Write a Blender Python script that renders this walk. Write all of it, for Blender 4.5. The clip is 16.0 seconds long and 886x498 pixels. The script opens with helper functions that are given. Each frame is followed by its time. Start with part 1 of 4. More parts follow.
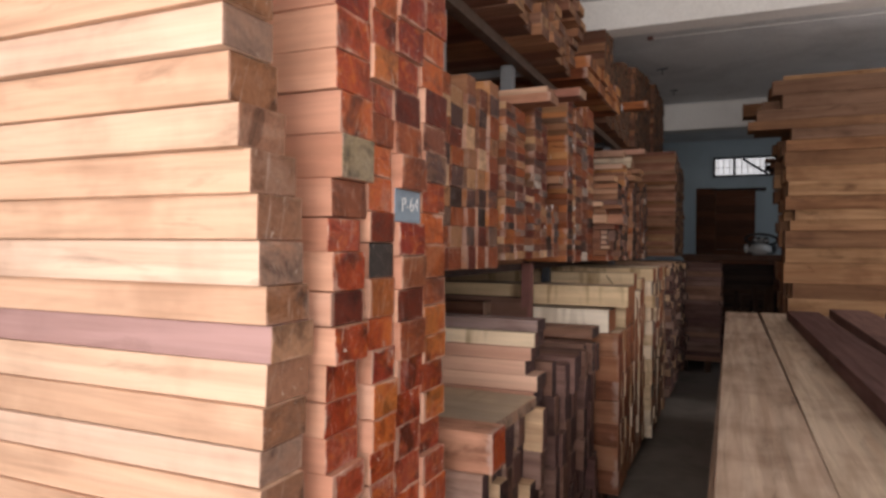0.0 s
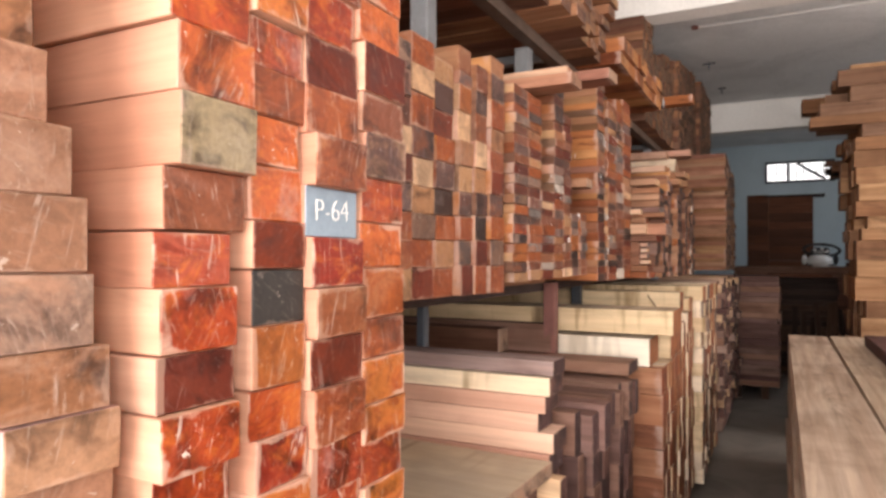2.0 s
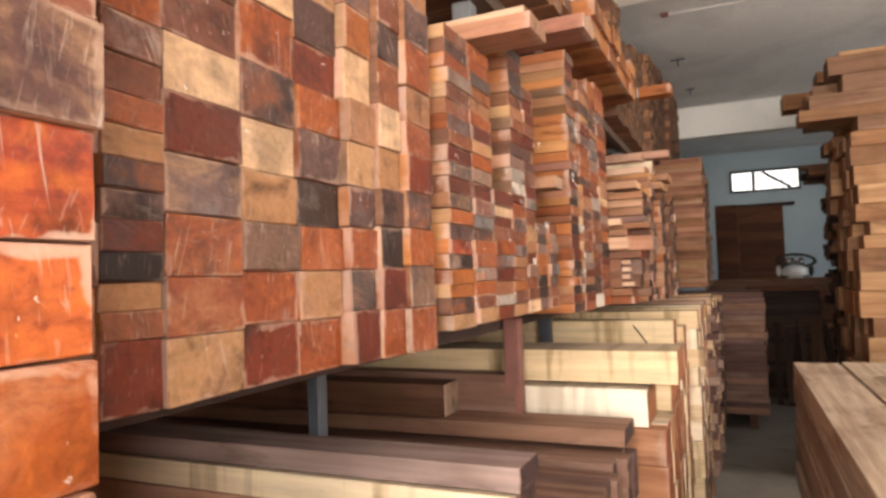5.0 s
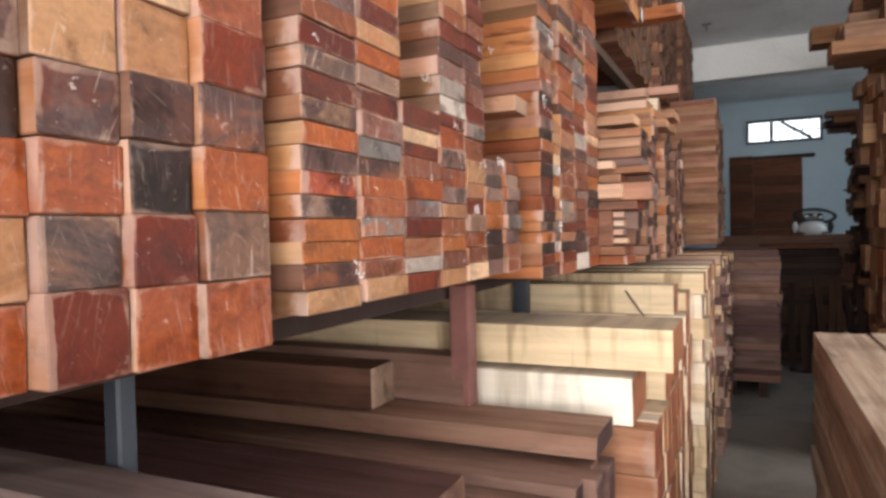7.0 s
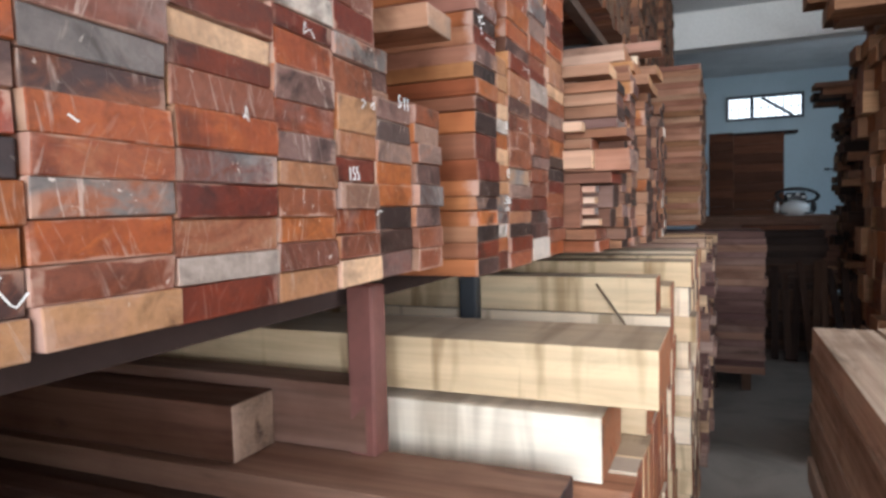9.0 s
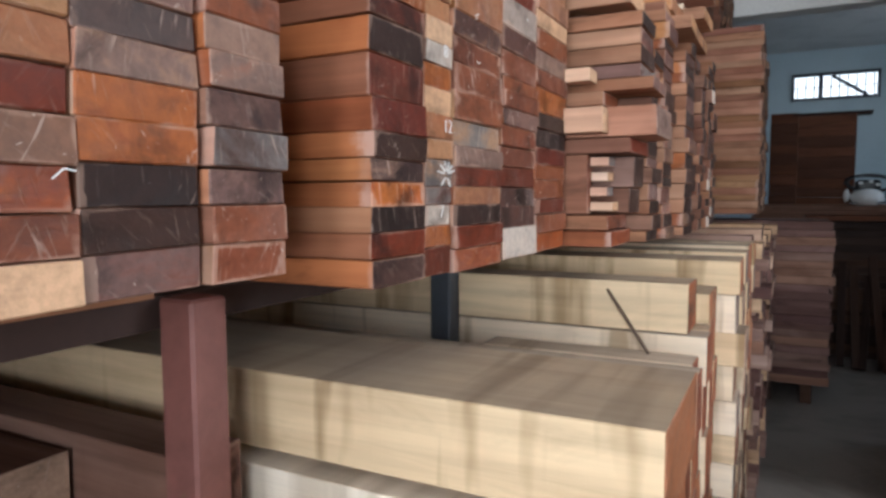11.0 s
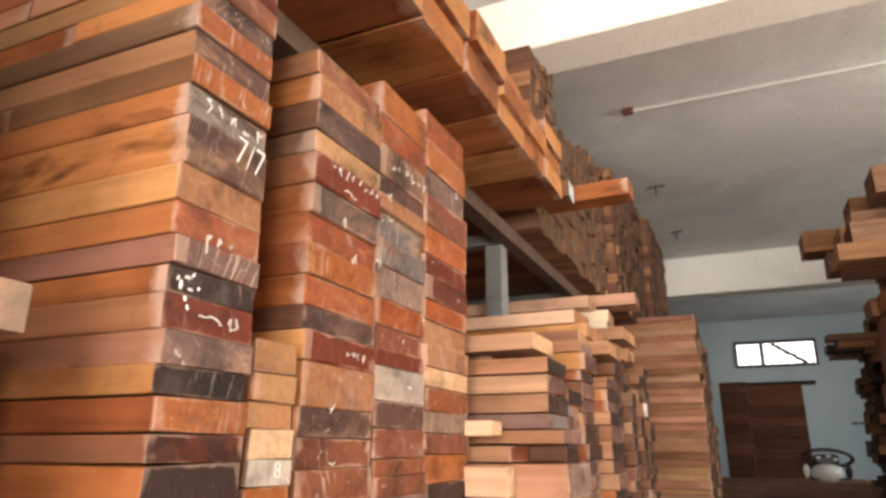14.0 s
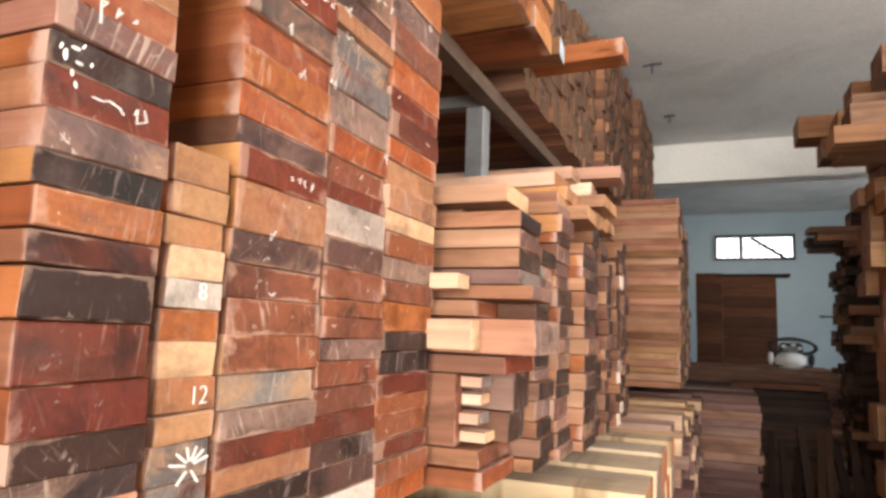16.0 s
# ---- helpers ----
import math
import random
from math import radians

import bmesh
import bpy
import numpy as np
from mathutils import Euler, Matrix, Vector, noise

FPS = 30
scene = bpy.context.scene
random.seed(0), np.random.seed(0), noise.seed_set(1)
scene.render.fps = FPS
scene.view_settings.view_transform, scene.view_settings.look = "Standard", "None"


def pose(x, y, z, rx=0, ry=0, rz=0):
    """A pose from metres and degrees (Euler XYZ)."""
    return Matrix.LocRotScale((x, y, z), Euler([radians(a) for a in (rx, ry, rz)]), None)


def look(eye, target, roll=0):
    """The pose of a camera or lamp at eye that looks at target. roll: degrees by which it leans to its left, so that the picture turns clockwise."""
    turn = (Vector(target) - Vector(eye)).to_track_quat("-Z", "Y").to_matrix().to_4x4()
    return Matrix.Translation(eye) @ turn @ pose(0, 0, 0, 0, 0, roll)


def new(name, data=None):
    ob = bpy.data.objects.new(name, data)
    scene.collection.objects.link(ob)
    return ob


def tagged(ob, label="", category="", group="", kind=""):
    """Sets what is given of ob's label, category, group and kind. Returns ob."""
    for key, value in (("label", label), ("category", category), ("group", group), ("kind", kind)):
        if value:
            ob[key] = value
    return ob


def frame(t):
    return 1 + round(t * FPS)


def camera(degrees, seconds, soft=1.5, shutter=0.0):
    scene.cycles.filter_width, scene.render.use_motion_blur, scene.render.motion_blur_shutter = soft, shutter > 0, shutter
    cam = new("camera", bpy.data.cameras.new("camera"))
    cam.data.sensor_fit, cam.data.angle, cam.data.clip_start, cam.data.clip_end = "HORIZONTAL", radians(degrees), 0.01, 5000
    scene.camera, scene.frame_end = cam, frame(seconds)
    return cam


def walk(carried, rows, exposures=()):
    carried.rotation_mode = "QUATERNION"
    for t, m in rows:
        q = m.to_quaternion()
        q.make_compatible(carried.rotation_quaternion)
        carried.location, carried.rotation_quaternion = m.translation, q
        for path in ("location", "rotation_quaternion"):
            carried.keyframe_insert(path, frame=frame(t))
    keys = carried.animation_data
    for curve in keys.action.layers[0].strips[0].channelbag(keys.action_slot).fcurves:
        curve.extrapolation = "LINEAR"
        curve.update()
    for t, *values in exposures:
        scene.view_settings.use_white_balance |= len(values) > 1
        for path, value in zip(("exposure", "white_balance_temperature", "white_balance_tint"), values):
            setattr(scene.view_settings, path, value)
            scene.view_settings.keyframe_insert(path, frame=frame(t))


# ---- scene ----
cam = camera(67.8, 16.0, soft=3.0)
PATH = [
    (0, (0.724, -1.403, 1.422), (-0.075, 0.431, 1.415), 0.5),
    (0.5, (0.666, -1.255, 1.439), (-0.07, 0.604, 1.469), 1.1),
    (1, (0.64, -1.124, 1.425), (-0.091, 0.738, 1.404), 0.9),
    (1.5, (0.657, -0.945, 1.449), (-0.171, 0.875, 1.483), -0.5),
    (2, (0.65, -0.831, 1.446), (-0.262, 0.949, 1.475), 0.1),
    (2.5, (0.568, -0.713, 1.455), (-0.327, 1.075, 1.486), 0.3),
    (3, (0.46, -0.612, 1.46), (-0.383, 1.202, 1.498), -0.2),
    (3.5, (0.419, -0.531, 1.465), (-0.427, 1.28, 1.514), -0.0),
    (4, (0.41, -0.345, 1.477), (-0.416, 1.476, 1.536), -0.3),
    (4.5, (0.432, -0.219, 1.479), (-0.46, 1.569, 1.556), -1.9),
    (5, (0.413, -0.061, 1.476), (-0.396, 1.765, 1.569), -1.9),
    (7.5, (0.388, 0.645, 1.472), (-0.45, 2.459, 1.394), -1.3),
    (8, (0.349, 0.789, 1.47), (-0.41, 2.637, 1.377), -1.3),
    (10.5, (0.317, 1.433, 1.459), (-0.547, 3.23, 1.31), -0.7),
    (11, (0.318, 1.589, 1.452), (-0.595, 3.362, 1.294), -0.3),
    (11.5, (0.359, 1.726, 1.509), (-0.643, 3.457, 1.48), 0.4),
    (12, (0.362, 1.78, 1.552), (-0.619, 3.521, 1.627), -0.1),
    (12.5, (0.36, 1.791, 1.597), (-0.549, 3.557, 1.829), -0.5),
    (13, (0.363, 1.789, 1.632), (-0.443, 3.577, 2.026), 0.4),
    (13.5, (0.373, 1.784, 1.657), (-0.376, 3.568, 2.164), 0.4),
    (14, (0.384, 1.779, 1.677), (-0.388, 3.53, 2.257), -0.0),
    (14.5, (0.4, 1.775, 1.683), (-0.352, 3.529, 2.28), 0.5),
    (15, (0.413, 1.791, 1.662), (-0.347, 3.577, 2.145), 1.6),
    (15.5, (0.394, 1.847, 1.642), (-0.359, 3.656, 2.043), 2.2),
    (16, (0.372, 1.9, 1.622), (-0.387, 3.733, 1.87), 1.9),
]
EXPOSURES = [(0, -1.3, 6500, 16), (1, -0.99, 6500, 17), (1.5, -0.59, 6500, 15), (2, 0.0, 6650, 15), (2.5, -0.08, 6900, 15), (3.5, -0.09, 7200, 15), (4, 0.06, 7450, 15), (5, 0.33, 7000, 12), (7.5, 0.26, 5800, 8), (8, 0.23, 5600, 7),
             (10.5, 0.05, 5500, 6), (11, -0.05, 5500, 6), (11.5, 0.28, 5100, 3), (12, 0.36, 5150, 3), (12.5, 0.67, 5200, 4), (13, 0.87, 5700, 6), (13.5, 1.0, 6500, 10), (14, 0.62, 7150, 10), (14.5, 0.64, 7300, 10), (15, 0.59, 7250, 10), (16, 0.91, 6600, 9)]
walk(cam, [(t, look(eye, target, roll)) for t, eye, target, roll in PATH], EXPOSURES)

# ---- light ----
world = bpy.data.worlds.new("sky")
scene.world = world
world.use_nodes = True
wn = world.node_tree.nodes
sky = wn.new("ShaderNodeTexSky")
sky.sky_type, sky.sun_disc = "NISHITA", False
sky.sun_elevation, sky.sun_rotation = radians(50), radians(160)
wn["Background"].inputs["Strength"].default_value = 0.12
world.node_tree.links.new(sky.outputs["Color"], wn["Background"].inputs["Color"])

sun = new("sun", bpy.data.lights.new("sun", "SUN"))
sun.data.energy, sun.data.angle, sun.data.color = 5.0, radians(0.6), (1.0, 0.94, 0.85)
sun.matrix_world = look((0, 0, 10), (0.6, 2.2, 4.5))

front_light = new("front_daylight", bpy.data.lights.new("front_daylight", "AREA"))
front_light.data.shape, front_light.data.size, front_light.data.size_y = "RECTANGLE", 2.3, 2.8
front_light.data.energy, front_light.data.color = 300, (1.0, 0.96, 0.91)
front_light.matrix_world = look((0.35, -3.0, 1.75), (0.4, 5.0, 2.5))

right_light = new("front_right_daylight", bpy.data.lights.new("front_right_daylight", "AREA"))
right_light.data.shape, right_light.data.size, right_light.data.size_y = "RECTANGLE", 1.3, 2.2
right_light.data.energy, right_light.data.color = 180, (1.0, 0.96, 0.91)
right_light.matrix_world = look((2.9, -3.0, 1.9), (-0.1, 2.6, 1.6))

# Added fill lamp in an unseen side opening; lifts ceiling and board ends.
side_light = new("side_daylight", bpy.data.lights.new("side_daylight", "AREA"))
side_light.data.shape, side_light.data.size, side_light.data.size_y = "RECTANGLE", 1.25, 1.6
side_light.data.energy, side_light.data.color = 110, (1.0, 0.97, 0.93)
side_light.matrix_world = look((4.3, 4.25, 2.45), (0.4, 4.0, 2.5))

# Bluish fill added at an invented rear side opening, to brighten the far end.
back_light = new("window_daylight", bpy.data.lights.new("window_daylight", "AREA"))
back_light.data.shape, back_light.data.size, back_light.data.size_y = "RECTANGLE", 3.0, 1.7
back_light.data.energy, back_light.data.color = 52, (0.86, 0.94, 1.0)
back_light.matrix_world = look((4.15, 9.2, 2.3), (0.5, 9.0, 2.4))

# ---- materials ----


def lin(hexa):
    out = []
    for i in (0, 2, 4):
        c = int(hexa[i:i + 2], 16) / 255
        out.append(c / 12.92 if c <= 0.04045 else ((c + 0.055) / 1.055) ** 2.4)
    return (*out, 1.0)


class Nodes:
    """A short way to wire a node material."""

    def __init__(self, name):
        self.mat = bpy.data.materials.new(name)
        self.mat.use_nodes = True
        self.nodes, self.links = self.mat.node_tree.nodes, self.mat.node_tree.links
        self.bsdf = self.nodes["Principled BSDF"]

    def add(self, kind, props=None, **inputs):
        node = self.nodes.new("ShaderNode" + kind)
        for key, value in (props or {}).items():
            setattr(node, key, value)
        for key, value in inputs.items():
            self.put(node, key.replace("_", " "), value)
        return node

    def put(self, node, key, value):
        socket = node.inputs[int(key)] if key.isdigit() else node.inputs[key]
        if hasattr(value, "links"):
            self.links.new(value, socket)
        else:
            socket.default_value = value

    def math(self, op, a, b=0.0):
        node = self.add("Math", {"operation": op})
        self.put(node, "0", a)
        self.put(node, "1", b)
        return node.outputs[0]

    def mix(self, fac, a, b, blend="MIX"):
        node = self.add("MixRGB", {"blend_type": blend})
        self.put(node, "Fac", fac)
        self.put(node, "Color1", a)
        self.put(node, "Color2", b)
        return node.outputs[0]

    def ramp(self, fac, stops, interpolation="LINEAR"):
        node = self.add("ValToRGB")
        node.color_ramp.interpolation = interpolation
        els = node.color_ramp.elements
        while len(els) < len(stops):
            els.new(0.5)
        for el, (p, c) in zip(els, stops):
            el.position, el.color = p, c
        self.put(node, "Fac", fac)
        return node.outputs[0]

    def noise(self, vector, scale, detail=4.0, rough=0.6, distortion=0.0):
        return self.add("TexNoise", None, Vector=vector, Scale=scale, Detail=detail, Roughness=rough, Distortion=distortion).outputs["Fac"]

    def finish(self, color, rough=0.6, bump=None, strength=0.3, distance=0.01, metal=0.0, shine=0.5):
        self.put(self.bsdf, "Base Color", color)
        self.put(self.bsdf, "Roughness", rough)
        self.put(self.bsdf, "Metallic", metal)
        self.put(self.bsdf, "Specular IOR Level", shine)
        if bump is not None:
            b = self.add("Bump", None, Height=bump, Strength=strength, Distance=distance)
            self.links.new(b.outputs[0], self.bsdf.inputs["Normal"])
        return self.mat


def step(v):
    return (v, v, v, 1)


def shifted(n):
    """Object coordinates, moved apart for every piece; and the piece's own random number."""
    co, info = n.add("TexCoord"), n.add("ObjectInfo")
    off = n.add("VectorMath", {"operation": "SCALE"})
    n.links.new(info.outputs["Random"], off.inputs[0])
    off.inputs["Scale"].default_value = 37.0
    both = n.add("VectorMath", {"operation": "ADD"})
    n.links.new(co.outputs["Object"], both.inputs[0])
    n.links.new(off.outputs[0], both.inputs[1])
    return both.outputs[0], info.outputs["Random"], co.outputs["Generated"]


def stretched(n, vector, scale):
    m = n.add("Mapping", {"vector_type": "POINT"})
    n.links.new(vector, m.inputs["Vector"])
    m.inputs["Scale"].default_value = scale
    return m.outputs[0]


def tones(colors):
    return [(i / len(colors), lin(c)) for i, c in enumerate(colors)]


def wood_side(name, colors, rough=0.62, stain=0.5, contrast=1.0, drip=0.0, tone=0.74, wrap=0.0, dust=0.0):
    """Sawn long faces: grain along the piece, saw marks, stains."""
    n = Nodes(name)
    v, rnd, gen = shifted(n)
    pick = n.add("TexWhiteNoise", {"noise_dimensions": "1D"}, W=rnd).outputs["Value"]
    base = n.ramp(pick, tones(colors), "CONSTANT")
    grain = n.noise(stretched(n, v, (1.6, 38, 38)), 1.0, 6, 0.65, 0.6)
    figure = n.noise(stretched(n, v, (0.9, 9, 9)), 1.0, 3, 0.5, 1.5)
    blot = n.noise(v, 3.2, 4, 0.6)
    saw = n.noise(stretched(n, v, (120, 4, 4)), 1.0, 2, 0.5)
    dim = 1.0 - 0.3 * contrast
    c = n.mix(1.0, base, n.ramp(grain, [(0.3, step(dim)), (0.62, step(1.05))]), "MULTIPLY")
    c = n.mix(contrast, c, n.ramp(figure, [(0.35, (0.82, 0.76, 0.72, 1)), (0.6, step(1.05))]), "MULTIPLY")
    c = n.mix(stain, c, n.ramp(blot, [(0.33, (0.5, 0.42, 0.38, 1)), (0.5, step(1.0)), (0.75, (1.1, 1.06, 1.02, 1))]), "MULTIPLY")
    burn = n.noise(stretched(n, v, (1.3, 5, 5)), 1.7, 5, 0.65, 0.8)
    c = n.mix(stain, c, n.ramp(burn, [(0.3, (0.16, 0.12, 0.1, 1)), (0.42, step(1.0))]), "MULTIPLY")
    if drip:
        runs = n.noise(stretched(n, v, (10, 0.8, 1.2)), 1.0, 3, 0.55, 0.4)
        c = n.mix(drip, c, n.ramp(runs, [(0.36, (0.42, 0.36, 0.28, 1)), (0.47, step(1.0))]), "MULTIPLY")
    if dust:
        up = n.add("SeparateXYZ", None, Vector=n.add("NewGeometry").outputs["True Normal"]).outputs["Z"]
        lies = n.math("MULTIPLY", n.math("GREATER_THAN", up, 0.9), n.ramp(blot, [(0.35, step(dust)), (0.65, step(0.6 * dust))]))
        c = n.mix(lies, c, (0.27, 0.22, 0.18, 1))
    if wrap:
        along = n.math("ADD", n.add("SeparateXYZ", None, Vector=gen).outputs["X"], n.math("MULTIPLY", n.math("SUBTRACT", n.noise(v, 26, 4, 0.65), 0.5), 0.05))
        coat = n.math("MULTIPLY", n.ramp(along, [(0.98, step(0)), (0.993, step(1))]), n.ramp(n.noise(v, 6, 3, 0.5), [(0.4, step(0)), (0.55, step(wrap))]))
        c = n.mix(coat, c, (0.62, 0.44, 0.37, 1))
    c = n.mix(1.0, c, step(tone), "MULTIPLY")
    bump = n.math("ADD", grain, n.math("MULTIPLY", saw, 0.5))
    return n.finish(c, n.ramp(grain, [(0.3, step(rough + 0.15)), (0.7, step(rough - 0.08))]), bump, 0.3, 0.004, shine=0.16)


def wood_end(name, colors, scuff=0.5, gloss=0.38, rim=0.6, deep=0.76, mottle=0.55, blend=None, marble=0.0, bare=0.82):
    """Cut ends, sealed with wax or paint: blotchy coats, pale scuffs and runs, worn pale rims."""
    n = Nodes(name)
    v, rnd, gen = shifted(n)
    pick = n.add("TexWhiteNoise", {"noise_dimensions": "1D"}, W=rnd).outputs["Value"]
    pick2 = n.add("TexWhiteNoise", {"noise_dimensions": "1D"}, W=n.math("ADD", rnd, 3.7)).outputs["Value"]
    base = n.ramp(pick, tones(colors), "CONSTANT")
    other = n.ramp(pick2, tones(blend or colors), "CONSTANT")
    coat = n.noise(stretched(n, v, (14, 9, 16)), 1.0, 6, 0.65, 0.8)
    fine = n.noise(v, 95, 4, 0.7)
    c = n.mix(n.ramp(coat, [(0.46, step(0)), (0.62, step(mottle))]), base, other)
    c = n.mix(1.0, c, n.ramp(coat, [(0.28, step(0.5)), (0.52, step(1.0)), (0.75, step(1.2))]), "MULTIPLY")
    if marble:
        flame = n.noise(stretched(n, v, (16, 12, 20)), 1.0, 5, 0.6, 2.6)
        c = n.mix(n.math("MULTIPLY", n.ramp(flame, [(0.52, step(0)), (0.68, step(1))]), marble), c, lin("dd7a30"))
        c = n.mix(n.math("MULTIPLY", n.ramp(flame, [(0.32, step(1)), (0.46, step(0))]), marble), c, lin("7c2814"))
    c = n.mix(0.7, c, n.ramp(fine, [(0.3, step(0.7)), (0.6, step(1.08))]), "MULTIPLY")
    soot = n.noise(v, 8.5, 5, 0.62, 0.5)
    c = n.mix(min(0.85, mottle * 1.6), c, n.ramp(soot, [(0.33, (0.14, 0.11, 0.1, 1)), (0.46, step(1.0))]), "MULTIPLY")
    # runs and saw scratches
    tilt = n.add("VectorRotate", {"rotation_type": "X_AXIS"}, Vector=v, Angle=n.math("SUBTRACT", n.math("MULTIPLY", pick2, 0.9), 0.45))
    runs = n.noise(stretched(n, tilt.outputs[0], (20, 85, 9)), 1.0, 5, 0.64, 1.2)
    patch = n.noise(v, 9, 4, 0.6, 0.4)
    wax = n.math("MULTIPLY", n.ramp(runs, [(0.58, step(0)), (0.65, step(0.9))]), n.ramp(patch, [(0.46, step(0)), (0.58, step(1))]))
    cuts = n.add("VectorRotate", {"rotation_type": "X_AXIS"}, Vector=v, Angle=n.math("SUBTRACT", 0.9, n.math("MULTIPLY", pick, 2.4)))
    scratch = n.math("MULTIPLY", n.ramp(n.noise(stretched(n, cuts.outputs[0], (15, 200, 28)), 1.0, 3, 0.5, 0.25), [(0.62, step(0)), (0.66, step(1))]), n.ramp(n.noise(v, 7, 3, 0.5), [(0.42, step(0)), (0.52, step(1))]))
    wax = n.math("MAXIMUM", wax, n.math("MULTIPLY", scratch, 0.2))
    chalky = n.math("MULTIPLY", n.ramp(n.noise(v, 5.5, 5, 0.62), [(0.6, step(0)), (0.72, step(0.8))]), n.ramp(fine, [(0.35, step(0.3)), (0.6, step(1))]))
    c = n.mix(1.0, c, step(deep), "MULTIPLY")
    pale = (0.56, 0.42, 0.35, 1)
    c = n.mix(n.math("MULTIPLY", wax, scuff), c, pale)
    c = n.mix(n.math("MULTIPLY", chalky, scuff * 0.75), c, (0.38, 0.33, 0.31, 1))
    fleck = n.math("MULTIPLY", n.ramp(n.noise(v, 75, 3, 0.6, 0.8), [(0.66, step(0)), (0.7, step(1))]), n.ramp(n.noise(v, 12, 3, 0.6), [(0.45, step(0)), (0.6, step(1))]))
    c = n.mix(n.math("MULTIPLY", fleck, scuff), c, (0.72, 0.6, 0.52, 1))
    # worn rims of the end face
    sep = n.add("SeparateXYZ", None, Vector=gen)
    ey = n.math("MINIMUM", sep.outputs["Y"], n.math("SUBTRACT", 1.0, sep.outputs["Y"]))
    ez = n.math("MINIMUM", sep.outputs["Z"], n.math("SUBTRACT", 1.0, sep.outputs["Z"]))
    edge = n.math("ADD", n.math("MINIMUM", n.math("MULTIPLY", ey, 1.4), ez), n.math("MULTIPLY", n.math("SUBTRACT", n.noise(v, 7, 4, 0.65, 0.6), 0.5), 0.75))
    worn = n.math("MULTIPLY", n.ramp(edge, [(0.0, step(1)), (0.03, step(0.8)), (0.06, step(0))]), n.ramp(coat, [(0.4, step(0.0)), (0.6, step(1))]))
    strip = n.math("MULTIPLY", n.math("GREATER_THAN", pick2, bare), n.math("LESS_THAN", n.math("ADD", sep.outputs["Y"], n.math("MULTIPLY", n.math("SUBTRACT", n.noise(v, 22, 3, 0.6), 0.5), 0.12)), n.math("MULTIPLY", pick, 0.15)))
    worn = n.math("MAXIMUM", worn, n.math("MULTIPLY", strip, 0.8))
    c = n.mix(n.math("MULTIPLY", worn, rim), c, (0.55, 0.36, 0.27, 1))
    bump = n.math("ADD", n.math("ADD", n.math("MULTIPLY", coat, 0.8), n.math("MULTIPLY", wax, 0.5)), n.math("MULTIPLY", fine, 0.25))
    return n.finish(c, n.ramp(coat, [(0.3, step(gloss)), (0.7, step(gloss + 0.28))]), bump, 0.4, 0.006, shine=0.24)


def paint(name, color, rough=0.6, scale=3.0, dirt=0.35, grime=(0.35, 0.3, 0.26, 1), fine_scale=60, bump=0.15):
    n = Nodes(name)
    co = n.add("TexCoord").outputs["Object"]
    blot = n.noise(co, scale, 6, 0.62, 0.6)
    fine = n.noise(co, fine_scale, 3, 0.6)
    c = n.mix(n.math("MULTIPLY", n.ramp(blot, [(0.45, step(0)), (0.75, step(1))]), dirt), color, grime)
    c = n.mix(0.5, c, n.ramp(fine, [(0.3, step(0.82)), (0.65, step(1.04))]), "MULTIPLY")
    return n.finish(c, n.ramp(blot, [(0.3, step(rough - 0.08)), (0.8, step(min(1, rough + 0.15)))]), n.math("ADD", blot, n.math("MULTIPLY", fine, 0.3)), bump, 0.01)


def plain(name, color, rough=0.5, metal=0.0):
    n = Nodes(name)
    return n.finish(color, rough, None, metal=metal)


PINK = wood_side("pinkish_sawn_wood", ["d29c80", "c69075", "cfa086", "bd856c", "ab7664"], stain=0.6, wrap=0.6)
PEACH = wood_side("peach_sawn_wood", ["dba88c", "d09a80", "e0b096", "cc947a"], stain=0.25, contrast=0.5, tone=0.86)
RUSTY = wood_side("rusty_orange_sawn_wood", ["b37c5c", "a66e50", "bd8868", "99644a"], stain=0.4, wrap=0.6)
PALE = wood_side("pale_sawn_wood", ["eac6aa", "e3ba9c", "ecccb4", "deb294", "e6bea0"], stain=0.35, contrast=0.65, tone=0.8)
LILAC = wood_side("lilac_brown_sawn_wood", ["c09a94"], stain=0.3, contrast=0.5)
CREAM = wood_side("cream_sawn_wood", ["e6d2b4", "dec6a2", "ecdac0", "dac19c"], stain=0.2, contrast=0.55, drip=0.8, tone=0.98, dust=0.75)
# Cream wood painted whiter, standing for strong light on one plank.
LIT_CREAM = wood_side("whitish_cream_sawn_wood", ["f2e8d8", "efe2ce"], stain=0.12, contrast=0.35, drip=0.5, tone=1.0)
BROWN = wood_side("brown_sawn_wood", ["a8775a", "8f6350", "b88665", "9c7460", "7f5a49"])
MAUVE = wood_side("mauve_brown_sawn_wood", ["8a6a62", "74564f", "a07a66", "6a4c48", "97786c"], tone=0.8)
TAUPE = wood_side("taupe_sawn_wood", ["c4a48c", "a98c7e", "d6b592", "96796e", "b79a8c", "ddbb96"], tone=0.9)
GREIGE = wood_side("greyish_beige_planks", ["ccb49e", "bca48e", "d4bea6", "b09a86"], tone=0.8)
PANEL = wood_side("dark_brown_panels", ["6a4029", "5e3a28", "744832"], stain=0.3)
PLUM = wood_side("plum_brown_sawn_wood", ["7d6058", "6b4f4a", "8a6a5c", "5c4540"], tone=0.84)
TEAK = wood_side("orange_teak_boards", ["bd7d4e", "ad6a40", "c78f5e", "955636", "b37248", "a46442"], stain=0.95, tone=0.86, wrap=0.6)
HONEY = wood_side("honey_coloured_boards", ["bd8f68", "a87a57", "c99d74", "9a7152", "8f6d57"], wrap=0.6)
